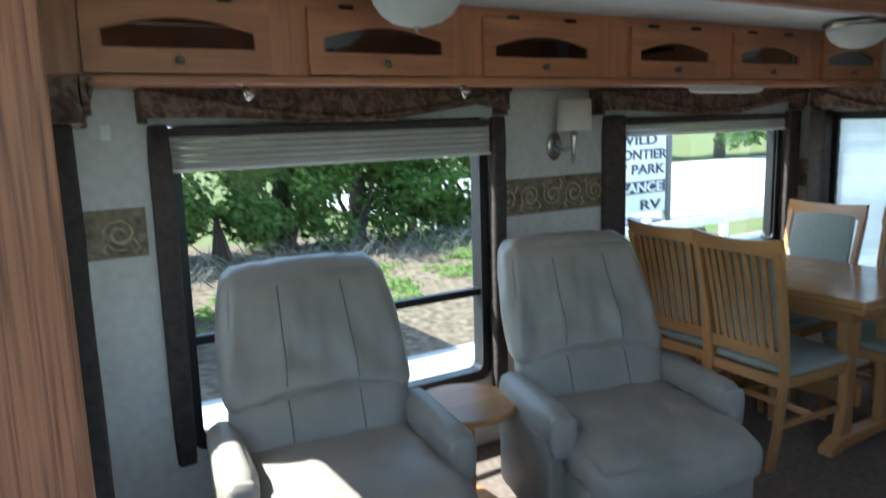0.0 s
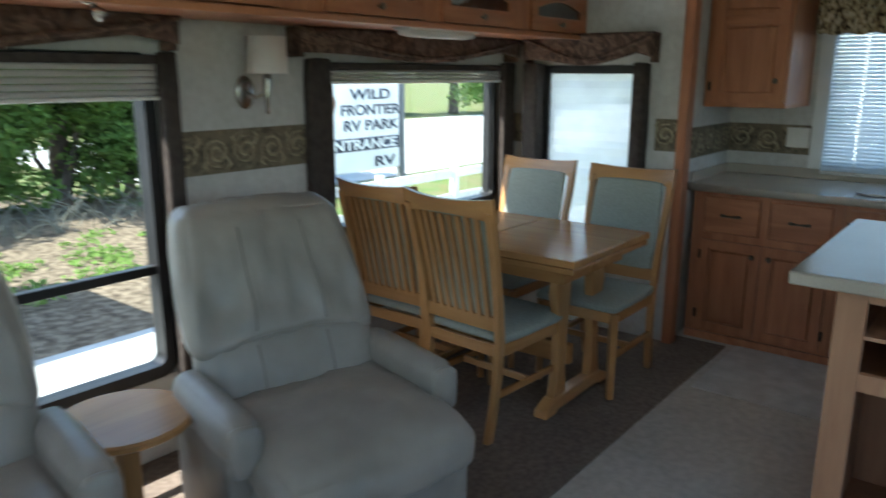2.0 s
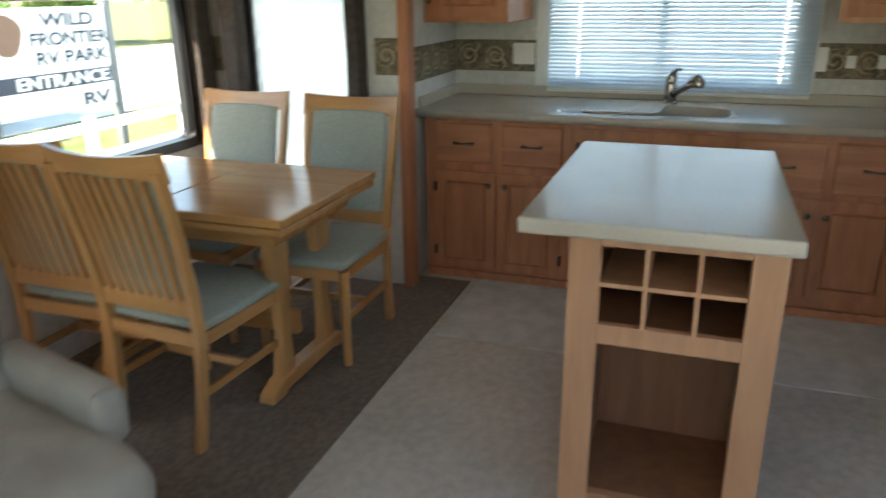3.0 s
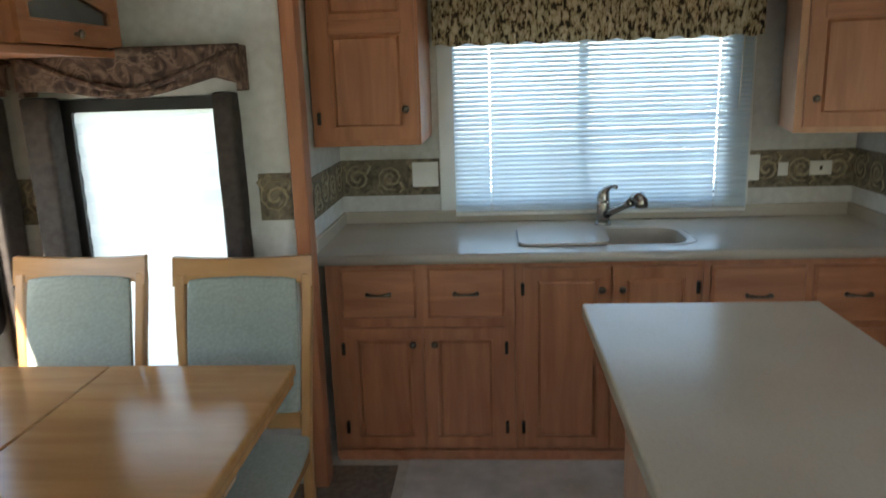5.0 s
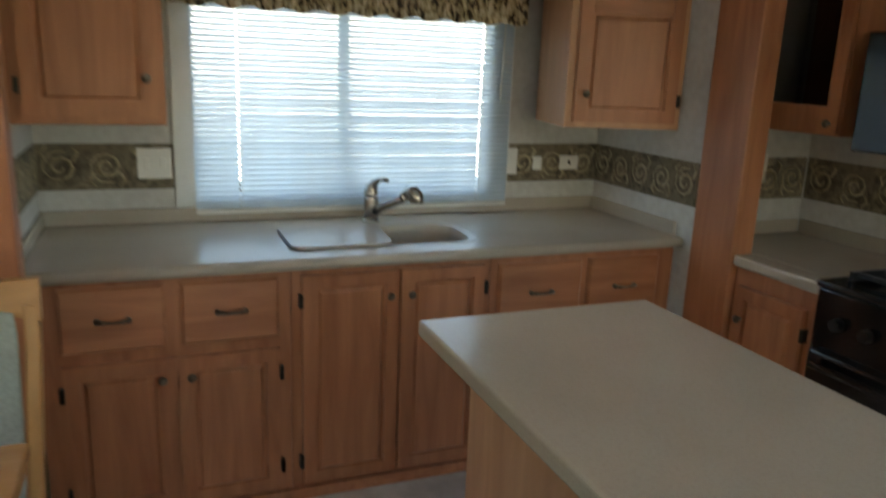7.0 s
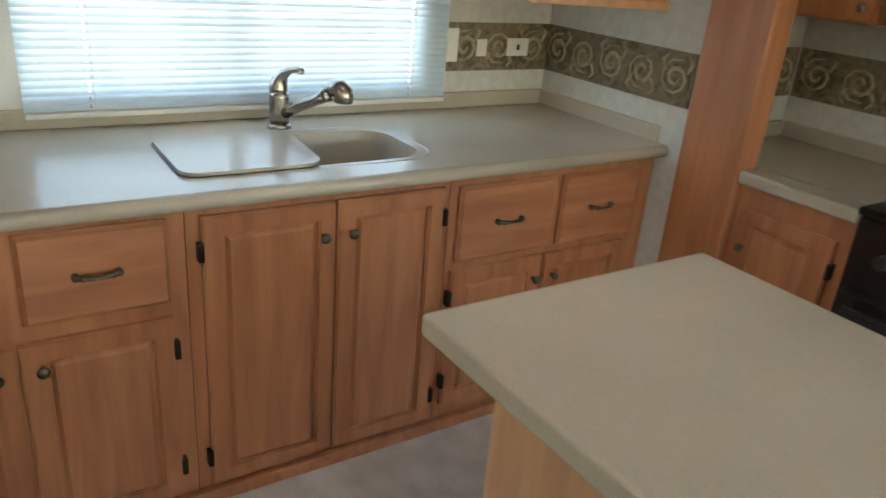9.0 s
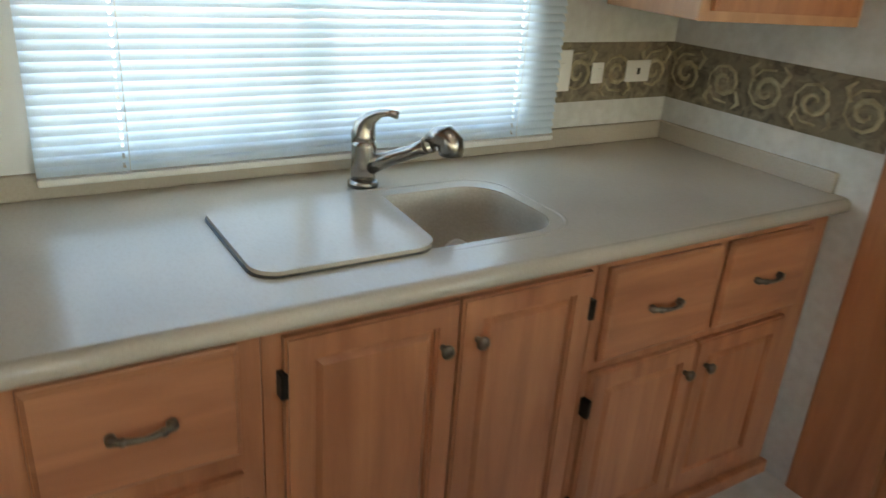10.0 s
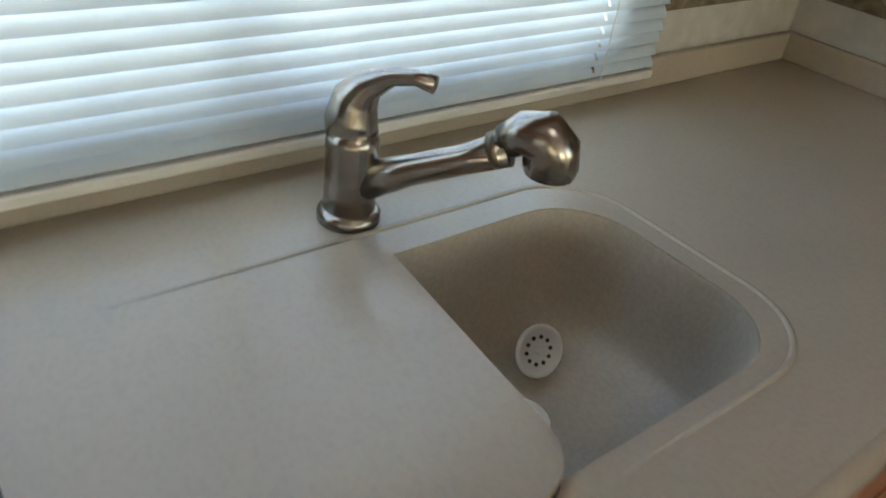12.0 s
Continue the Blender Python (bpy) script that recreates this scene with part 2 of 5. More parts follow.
def tube(bm, points, radii, n=12):
    """A bent tube through points."""
    rings, last = [], None
    pts = [Vector(p) for p in points]
    for i, p in enumerate(pts):
        way = (pts[min(i + 1, len(pts) - 1)] - pts[max(i - 1, 0)]).normalized()
        q = way.to_track_quat("Z", "Y") if last is None else last[0].rotation_difference(way) @ last[1]
        last = (way, q)
        rings.append([bm.verts.new(p + q @ Vector((math.cos(a) * radii[i], math.sin(a) * radii[i], 0))) for a in [2 * math.pi * k / n for k in range(n)]])
    for a, b in zip(rings, rings[1:]):
        for k in range(n):
            bm.faces.new((a[k], a[(k + 1) % n], b[(k + 1) % n], b[k]))
    bm.faces.new(rings[0][::-1])
    bm.faces.new(rings[-1])
    return bm


def prism(bm, outline, axis, lo, hi):
    """A flat outline (list of 2D points) pushed along an axis. 2D points are the two other axes in order."""
    def at(p, d):
        v = list(p)
        v.insert(axis, d)
        return bm.verts.new(v)
    a, b = [at(p, lo) for p in outline], [at(p, hi) for p in outline]
    n = len(outline)
    bm.faces.new(a)
    bm.faces.new(b[::-1])
    for k in range(n):
        bm.faces.new((a[k], b[k], b[(k + 1) % n], a[(k + 1) % n]))
    bmesh.ops.recalc_face_normals(bm, faces=bm.faces)
    return bm


def lathe(bm, profile, n=28, centre=(0, 0, 0)):
    c = Vector(centre)
    rings = [[bm.verts.new(c + Vector((r * math.cos(2 * math.pi * k / n), r * math.sin(2 * math.pi * k / n), z))) for k in range(n)] for r, z in profile]
    for a, b in zip(rings, rings[1:]):
        for k in range(n):
            bm.faces.new((a[k], a[(k + 1) % n], b[(k + 1) % n], b[k]))
    bm.faces.new(rings[0][::-1])
    bm.faces.new(rings[-1])
    bmesh.ops.recalc_face_normals(bm, faces=bm.faces)
    return bm


def cushion(bm, x0, x1, y0, y1, z0, z1, r=0.05, puff=0.012, wrinkle=0.006, n=14, bend=None, seed=0):
    """A padded block with round edges, a slight swell and creases. bend: a function that moves each point."""
    c = Vector(((x0 + x1) / 2, (y0 + y1) / 2, (z0 + z1) / 2))
    h = Vector(((x1 - x0) / 2, (y1 - y0) / 2, (z1 - z0) / 2))
    tmp = bmesh.new()
    bmesh.ops.create_cube(tmp, size=2.0)
    bmesh.ops.subdivide_edges(tmp, edges=tmp.edges[:], cuts=n, use_grid_fill=True)
    back = {}
    for v in tmp.verts:
        u = v.co.copy()
        p = Vector((u.x * h.x, u.y * h.y, u.z * h.z))
        core = Vector([max(-h[i] + r, min(h[i] - r, p[i])) for i in range(3)])
        d = p - core
        nrm = d.normalized() if d.length > 1e-6 else Vector([1 if abs(u[i]) > 0.999 else 0 for i in range(3)]) * 1.0
        if d.length > 1e-6:
            p = core + nrm * min(r, d.length * 1.0 if sum(abs(x) > 1e-6 for x in d) == 1 else r)
        swell = (1 - u.x ** 2) * (1 - u.y ** 2) + (1 - u.y ** 2) * (1 - u.z ** 2) + (1 - u.x ** 2) * (1 - u.z ** 2)
        out = Vector([math.copysign(1, u[i]) if abs(u[i]) > 0.999 else 0 for i in range(3)])
        p = p + c + out * puff * swell
        q = Vector((p.x * 9 + seed * 7, p.y * 9, p.z * 4))
        p += out * wrinkle * (noise.noise(q) + 0.6 * noise.noise(q * 2.3))
        if bend:
            p = Vector(bend(p))
        back[v] = bm.verts.new(p)
    for f in tmp.faces:
        bm.faces.new([back[v] for v in f.verts])
    tmp.free()
    return bm


def part(name, bm, mat, parent=None, label="", smooth=False):
    """Links a bmesh as one mesh object under a thing or part."""
    me = bpy.data.meshes.new(name)
    bm.to_mesh(me)
    bm.free()
    me.materials.append(mat)
    if smooth:
        for p in me.polygons:
            p.use_smooth = True
    ob = new(name, me)
    ob.parent = parent
    if label:
        ob["label"] = label
    return ob


def thing(name, label, category, m=None, group="", kind=""):
    ob = new(name)
    ob.empty_display_size = 0.1
    if m is not None:
        ob.matrix_basis = m
    return tagged(ob, label, category, group, kind)


def solid(name, bm, mat, label, category="", kind="structure", smooth=False):
    return tagged(part(name, bm, mat, None, "", smooth), label, category, "", kind)


def holed_wall(axis, at, thick, u0, u1, z0, z1, holes):
    """An upright wall across an axis ('x' or 'y'), with openings (u0, u1, z0, z1) through it."""
    bm = bmesh.new()
    us = sorted({u0, u1, *[h[0] for h in holes], *[h[1] for h in holes]})
    for a, b in zip(us, us[1:]):
        spans = [(z0, z1)]
        for h in holes:
            if h[0] <= a + 1e-6 and h[1] >= b - 1e-6:
                spans = [s for lo, hi in spans for s in ((lo, min(hi, h[2])), (max(lo, h[3]), hi)) if s[1] - s[0] > 1e-4]
        for lo, hi in spans:
            if axis == "y":
                box(bm, a, b, at, at + thick, lo, hi)
            else:
                box(bm, at, at + thick, a, b, lo, hi)
    return bm


# ---- plan ----
WY, SX, BY = 3.16, 4.47, 2.10          # slide: window wall, end wall, fascia line
KX, KY = 5.345, -0.31                   # kitchen: window wall, short side wall
SLIDE_TOP, TOP = 1.985, 2.34            # ceilings
XB, YB = -1.5, -0.93                    # back wall behind the camera, opposite wall
W1, W2, W3 = (0.612, 2.03, 0.34, 1.58), (2.885, 4.285, 0.74, 1.56), (2.325, 2.955, 0.45, 1.56)
W4 = (2.50, 2.95, 0.74, 1.58)
KW = (0.20, 1.59, 0.99, 1.80)

solid("floor", boxed(XB, KX + 0.05, YB - 0.05, 1.785, -0.08, 0), light_carpet, "light beige carpet through the main aisle", "floor")
solid("slide_floor", boxed(0.1, 4.62, 1.785, WY, -0.08, 0.006, bevel=0.004), dark_carpet, "dark brown carpet under the seats and table", "floor")
solid("kitchen_floor", boxed(3.95, 4.75, KY - 0.1, 1.74, -0.02, 0.004), vinyl, "pale mottled vinyl in front of the sink cabinets", "floor")
solid("floor_behind_slide_corner", boxed(4.62, KX, 1.785, 2.3, -0.08, 0), light_carpet, "light beige carpet below the kitchen cabinets", "floor")
HATCH = (3.72, 4.17, 0.74, 1.19)
bm = boxed(XB - 0.05, HATCH[0], YB - 0.1, 2.20, TOP, TOP + 0.05)
box(bm, HATCH[1], KX + 0.1, YB - 0.1, 2.20, TOP, TOP + 0.05)
box(bm, HATCH[0], HATCH[1], YB - 0.1, HATCH[2], TOP, TOP + 0.05)
box(bm, HATCH[0], HATCH[1], HATCH[3], 2.20, TOP, TOP + 0.05)
solid("ceiling", bm, ceiling_paint, "white ceiling over the main aisle", "ceiling")
solid("slide_ceiling", boxed(0.1, SX, BY + 0.001, WY, SLIDE_TOP, SLIDE_TOP + 0.05), ceiling_paint, "white low ceiling over the seats", "ceiling")
solid("wall_north", holed_wall("y", WY, 0.06, 0.1, SX + 0.06, -0.08, SLIDE_TOP + 0.05, [W1, W2]), wall_paint, "white textured wall with two large windows", "wall")
solid("wall_east_slide", holed_wall("x", SX, 0.06, BY + 0.002, WY, -0.08, SLIDE_TOP + 0.05, [W3]), wall_paint, "white end wall beside the dining table", "wall")
solid("wall_west_slide", holed_wall("x", 0.10, 0.06, BY + 0.002, WY, -0.08, SLIDE_TOP + 0.05, [W4]), wall_paint, "white end wall beside the armchairs", "wall")
solid("wall_east", holed_wall("x", KX, 0.06, KY - 0.06, 2.18, -0.08, TOP, [KW]), wall_paint, "white kitchen wall with a window over the sink", "wall")
solid("wall_kitchen_corner", boxed(4.531, KX, 2.1005, 2.18, -0.08, TOP), wall_paint, "white return wall beside the kitchen cabinets", "wall")
solid("wall_kitchen_side", boxed(4.60, KX, KY - 0.06, KY, 0, TOP), wall_paint, "white short wall at the end of the counter", "wall")
solid("wall_stove_end", boxed(4.66, 4.70, YB, KY - 0.06, 0, TOP), wall_paint, "white end wall beside the stove counter", "wall")
# The openings in the south and west walls are added for fill light.
solid("wall_south", holed_wall("y", YB - 0.06, 0.06, XB, 4.70, -0.08, TOP, [(-0.9, 2.6, 0.95, 2.1)]), wall_paint, "white wall behind the stove", "wall")
solid("wall_west", holed_wall("x", XB - 0.06, 0.06, YB - 0.06, BY + 0.06, -0.08, TOP, [(-0.3, 1.6, 0.95, 1.95)]), wall_paint, "white rear wall", "wall")
solid("wall_north_aisle", boxed(XB, -0.035, BY + 0.03, BY + 0.09, -0.08, TOP), wall_paint, "white wall beside the wooden slide post", "wall")

hatch = thing("roof_vent", "white roof vent with a translucent dome", "roof vent", pose(0, 0, 0), "", "structure")
bm = boxed(HATCH[0] - 0.03, HATCH[0], HATCH[2] - 0.03, HATCH[3] + 0.03, TOP - 0.015, TOP + 0.10)
box(bm, HATCH[1], HATCH[1] + 0.03, HATCH[2] - 0.03, HATCH[3] + 0.03, TOP - 0.015, TOP + 0.10)
box(bm, HATCH[0], HATCH[1], HATCH[2] - 0.03, HATCH[2], TOP - 0.015, TOP + 0.10)
box(bm, HATCH[0], HATCH[1], HATCH[3], HATCH[3] + 0.03, TOP - 0.015, TOP + 0.10)
part("vent_frame", bm, white_plastic, hatch)
part("dome", boxed(HATCH[0] - 0.03, HATCH[1] + 0.03, HATCH[2] - 0.03, HATCH[3] + 0.03, TOP + 0.101, TOP + 0.104), dome_mat, hatch, "milky plastic dome")

# wooden posts and beams round the two slides
solid("slide_beam", boxed(-0.035, 4.535, BY - 0.055, BY, 1.95, TOP, bevel=0.006), oak_beam, "honey oak beam along the low ceiling", "trim")
solid("slide_post", boxed(-0.035, 0.165, BY - 0.055, BY, 0, 1.949, bevel=0.006), oak_post, "wide honey oak post with upright grain", "trim")
solid("slide_post_kitchen", boxed(4.445, 4.535, BY - 0.055, BY, 0, 1.949, bevel=0.006), oak_v, "narrow honey oak post beside the kitchen", "trim")
solid("stove_post", boxed(4.37, 4.598, -0.40, -0.30, 0, 2.109, bevel=0.006), oak_v, "honey oak post with upright grain", "trim")
solid("stove_beam", boxed(XB, 4.60, -0.40, -0.30, 2.11, TOP, bevel=0.006), oak_h, "honey oak beam over the stove counter", "trim")
bm = boxed(4.41, 4.60, -0.302, -0.285, 2.03, 2.22, bevel=0.005)
solid("corner_block", bm, oak_v, "carved oak corner block with a rosette", "trim")
bm = bmesh.new()
for r in (0.012, 0.035, 0.058):
    ring = [(4.505 + r * math.cos(a), -0.28, 2.125 + r * math.sin(a)) for a in [k * math.pi / 9 for k in range(19)]]
    tube(bm, ring, [0.006] * 19, 6)
part("rosette", bm, oak_h, bpy.data.objects["corner_block"], "carved ring rosette", True)
bm = prism(bmesh.new(), [(2.12, TOP - 0.01), (2.50, TOP - 0.01), (2.45, 2.12), (2.43, 1.94), (2.19, 1.94), (2.17, 2.12)], 1, BY - 0.082, BY - 0.056)
bmesh.ops.bevel(bm, geom=bm.edges[:], offset=0.005, segments=2, affect="EDGES")
solid("corbel", bm, oak_v, "shaped oak bracket on the beam", "trim")


# ---- border paper with scrolls ----
def border(name, m, length, height=0.175):
    base = tagged(part(name, boxed(0, length, -0.004, 0.0, 0, height), border_base), "brown wallpaper border with tan scrolls", "wall border", "", "structure")
    base.matrix_basis = m
    bm = bmesh.new()
    count = max(1, round(length / 0.155))
    step = length / count
    for i in range(count):
        cx, up = (i + 0.5) * step, 1 if i % 2 else -1
        pts, rad = [], []
        for k in range(17):
            a = k / 16 * 3.6 * math.pi
            r = 0.012 + 0.052 * (k / 16)
            pts.append((cx + r * math.cos(a) * 1.05, -0.005, height / 2 + up * r * math.sin(a)))
            rad.append(0.004 + 0.005 * math.sin(math.pi * min(1, k / 12)))
        tube(bm, pts, rad, 5)
        for s in (-1, 1):
            tube(bm, [(cx + s * 0.045, -0.005, height / 2 - up * 0.02), (cx + s * 0.062, -0.005, height / 2 - up * 0.055), (cx + s * 0.04, -0.005, height / 2 - up * 0.075)], [0.006, 0.009, 0.003], 5)
    bmesh.ops.scale(bm, vec=(1, 0.35, 1), verts=bm.verts[:], space=Matrix.Translation((0, 0.004, 0)))
    part("scroll", bm, border_scroll, base, "tan scroll pattern", True)
    return base


border("border_left", pose(0.16, WY - 0.001, 1.125), 0.36)
border("border_middle", pose(2.07, WY - 0.001, 1.115), 0.70)
border("border_corner", pose(4.40, WY - 0.001, 1.115), 0.07)
border("border_dining_end", pose(SX - 0.001, 2.228, 1.10, 0, 0, -90), 0.122)
border("border_dining_far", pose(SX - 0.001, WY, 1.10, 0, 0, -90), 0.18)
border("border_kitchen_left", pose(KX - 0.001, 2.10, 1.045, 0, 0, -90), 0.48)
border("border_kitchen_right", pose(KX - 0.001, 0.17, 1.045, 0, 0, -90), 0.48)
border("border_kitchen_side", pose(KX, KY + 0.001, 1.045, 0, 0, 180), 0.74)
border("border_kitchen_corner", pose(4.60, 2.0995, 1.045), 0.74)
border("border_stove_end", pose(4.659, -0.37, 1.06, 0, 0, -90), 0.55)
border("border_stove_wall", pose(4.65, YB + 0.001, 1.06, 0, 0, 180), 1.3)
border("border_aisle", pose(-1.45, BY + 0.029, 1.12), 1.41)


# ---- windows ----
def round_frame(bm, x0, x1, z0, z1, width, y0, y1, r=0.07, n=6):
    """A frame with round corners, in the x-z plane."""
    def loop(inset, rad):
        pts = []
        for cx, cz, start in ((x1 - inset - rad, z1 - inset - rad, 0), (x0 + inset + rad, z1 - inset - rad, 90), (x0 + inset + rad, z0 + inset + rad, 180), (x1 - inset - rad, z0 + inset + rad, 270)):
            for k in range(n + 1):
                a = radians(start + 90 * k / n)
                pts.append((cx + rad * math.cos(a), cz + rad * math.sin(a)))
        return pts
    o, i = loop(0, r), loop(width, max(0.01, r - width * 0.6))
    ring = [[bm.verts.new((p[0], y, p[1])) for p in pts] for pts, y in ((o, y0), (i, y0), (i, y1), (o, y1))]
    c = len(o)
    for a, b in ((0, 1), (1, 2), (2, 3), (3, 0)):
        for k in range(c):
            bm.faces.new((ring[a][k], ring[a][(k + 1) % c], ring[b][(k + 1) % c], ring[b][k]))
    bmesh.ops.recalc_face_normals(bm, faces=bm.faces)
    return bm


def rv_window(name, label, m, width, z0, z1, rail=None, sheer_shade=False, side_bar=0.0, shade_drop=0.15):
    """A window seen from -y, local x along the wall, local y = 0 the wall's inner face."""
    w = thing(name, label, "window", m, "", "structure")
    part("window_frame", round_frame(bmesh.new(), -0.005, width + 0.005, z0 - 0.005, z1 + 0.005, 0.05, 0.0, 0.075, 0.02 if sheer_shade else 0.07), black_frame, w, "black metal frame")
    if rail:
        part("window_rail", boxed(0.03, width - 0.03, 0.012, 0.052, rail - 0.018, rail + 0.018, bevel=0.005), black_frame, w)
    if side_bar:
        part("window_bar", boxed(width - side_bar, width - 0.03, 0.012, 0.05, z0 + 0.03, z1 - 0.03, bevel=0.004), black_frame, w)
    pane = part("pane", boxed(0.03, width - 0.03, 0.035, 0.039, z0 + 0.03, z1 - 0.03), glass, w, "clear glass pane")
    pane.visible_shadow = False
    if sheer_shade:
        bm = bmesh.new()
        n = 26
        rows = [(0.018 + 0.006 * (k % 2), z0 + (z1 - z0) * k / n) for k in range(n + 1)]
        prev = None
        for y, z in rows:
            cur = [bm.verts.new((-0.003, y, z)), bm.verts.new((width + 0.003, y, z))]
            if prev:
                bm.faces.new((prev[0], prev[1], cur[1], cur[0]))
            prev = cur
        part("day_shade", bm, sheer, w, "drawn sheer pleated day shade")
    return w


def pleated_shade(name, m, width, z0, z1):
    w = thing(name, "raised pleated window shade in off-white cloth", "window shade", m)
    n = max(3, round((z1 - z0) / 0.021))
    for k in range(n):
        h = (z1 - z0) / n
        part("pleat", boxed(0, width, -0.022 - 0.004 * (k % 2), 0.0, z0 + k * h, z0 + (k + 0.9) * h, bevel=0.006, seg=1), pleat_cloth, w)
    part("head_rail", boxed(0, width, -0.03, 0.0, z1, z1 + 0.03, bevel=0.004), drape_cloth, w)
    part("bottom_rail", boxed(0, width, -0.03, 0.0, z0 - 0.015, z0 - 0.001, bevel=0.004), white_plastic, w)
    return w


def swag_valance(name, m, width, z0, z1, depth=0.11, lift=1.0):
    """A padded cloth box valance with two crossing swags."""
    w = thing(name, "brown patterned cloth valance with crossed swags", "valance", m)
    bm = bmesh.new()
    n = 40
    cols = []
    for k in range(n + 1):
        u = k / n
        low = z0 + 0.045 * lift * (1 - abs(math.sin(2 * math.pi * u * 0.5 + 0.35)) ** 0.7) + 0.012 * math.sin(u * 9)
        cols.append([bm.verts.new((u * width, -depth + 0.008 * noise.noise(Vector((u * 30, z * 14, 3))) , z)) for z in [low + (z1 - low) * j / 8 for j in range(9)]])
    for a, b in zip(cols, cols[1:]):
        for j in range(8):
            bm.faces.new((a[j], b[j], b[j + 1], a[j + 1]))
    geo = bmesh.ops.extrude_face_region(bm, geom=bm.faces[:])
    for v in geo["geom"]:
        if isinstance(v, bmesh.types.BMVert):
            v.co.y += 0.02
    bmesh.ops.recalc_face_normals(bm, faces=bm.faces)
    part("front", bm, valance_cloth, w, "", True)
    for s in (0, 1):
        part("side", boxed(s * (width - 0.02), s * (width - 0.02) + 0.02, -depth + 0.012, -0.001, z0 + 0.005, z1 - 0.003, bevel=0.004), valance_cloth, w)
    for s in (-1, 1):
        bm = bmesh.new()
        pts, rad = [], []
        for k in range(15):
            u = k / 14
            x = width * (0.5 + s * (u * 0.62 - 0.12))
            pts.append((x, -depth - 0.008, z1 - 0.015 - (z1 - z0) * (0.85 * math.sin(math.pi * 0.5 * (1 - u)) ** 1.0)))
            rad.append(0.012)
        tube(bm, pts, rad, 6)
        part("swag_fold", bm, valance_cloth, w, "", True)
    return w


def drape_panel(name, m, width, z0, z1, taper=0.0, depth=0.035):
    """A narrow padded drape at the side of a window."""
    bm = bmesh.new()
    cushion(bm, 0, width, -depth, 0.0, z0, z1, r=0.012, puff=0.003, wrinkle=0.004, n=10)
    for v in bm.verts:
        v.co.x += taper * (z1 - v.co.z) / (z1 - z0)
    ob = tagged(part(name, bm, drape_cloth, None, "", True), "dark brown cloth side panel beside a window", "curtain")
    ob.matrix_basis = m
    return ob


def facing(x, y, rz=0):
    return pose(x, y, 0, 0, 0, rz)


rv_window("window_1", "large black-framed window with a lower opening pane", facing(W1[0], WY), W1[1] - W1[0], W1[2], W1[3], rail=0.77)
rv_window("window_2", "black-framed window beside the dining table", facing(W2[0], WY), W2[1] - W2[0], W2[2], W2[3], side_bar=0.06)
rv_window("window_3", "bright window with a drawn sheer shade", facing(SX, W3[1], -90), W3[1] - W3[0], W3[2], W3[3], sheer_shade=True)
rv_window("window_4", "narrow window beside the armchairs", facing(0.16, W4[0], 90), W4[1] - W4[0], W4[2], W4[3])
# Two unseen windows, added to let in fill light from behind.
rv_window("rear_fill_window", "added wide window in the unseen rear wall, for fill light", facing(XB, -0.3, 90), 1.9, 0.95, 1.95)
rv_window("south_fill_window", "added unseen wide window opposite the armchairs, for fill light", facing(2.6, YB, 180), 3.5, 0.95, 2.1)
pleated_shade("window_shade", facing(0.615, WY - 0.004), 1.415, 1.43, 1.545)
pleated_shade("window_shade", facing(2.89, WY - 0.004), 1.385, 1.478, 1.53)
swag_valance("valance", facing(0.52, WY - 0.001), 1.56, 1.585, 1.718)
swag_valance("valance", facing(2.66, WY - 0.001), 1.69, 1.575, 1.707)
swag_valance("valance", facing(SX - 0.001, 3.04, -90), 0.81, 1.57, 1.735, depth=0.10)
swag_valance("valance", facing(0.161, 2.40, 90), 0.62, 1.585, 1.709, depth=0.12)
drape_panel("drape", facing(0.545, WY), 0.072, 0.31, 1.585, 0.0, 0.05)
drape_panel("drape", facing(2.035, WY), 0.07, 0.26, 1.585, -0.005, 0.05)
drape_panel("drape", facing(2.745, WY), 0.135, 0.62, 1.575, 0, 0.05)
drape_panel("drape", facing(4.288, WY), 0.12, 0.62, 1.575, 0, 0.05)
drape_panel("drape", facing(SX, 2.34, -90), 0.07, 0.5, 1.57, 0, 0.10)
drape_panel("drape", facing(SX, 3.04, -90), 0.10, 0.5, 1.57, 0, 0.10)
drape_panel("drape", facing(0.16, 2.41, 90), 0.09, 0.02, 1.585, 0, 0.08)


# ---- cabinet parts (front faces local -y, x along the front) ----
def arch_panel(bm, x0, x1, z0, z1, y0, y1, arch, edge=0.012):
    out = [(x0, z0), (x1, z0), (x1, z1 - arch)]
    if arch:
        n = 10
        for k in range(1, n):
            u = k / n
            out.append((x1 + (x0 - x1) * u, z1 - arch + arch * math.sin(math.pi * u) ** 0.8))
    out.append((x0, z1 - arch))
    tmp = prism(bmesh.new(), out, 1, y0, y1)
    front = [e for e in tmp.edges if all(abs(v.co.y - y0) < 1e-5 for v in e.verts)]
    bmesh.ops.bevel(tmp, geom=front, offset=edge, segments=1, affect="EDGES", clamp_overlap=True)
    me = bpy.data.meshes.new("tmp")
    tmp.to_mesh(me)
    tmp.free()
    bm.from_mesh(me)
    bpy.data.meshes.remove(me)
    return bm


def knob(parent, x, z, y=-0.02):
    bm = rod(bmesh.new(), (x, y, z), (x, y - 0.016, z), 0.006, 0.008)
    ball(bm, (x, y - 0.022, z), 0.015, (1, 0.6, 1), 12)
    return part("knob", bm, pewter, parent, "round antique pewter knob", True)


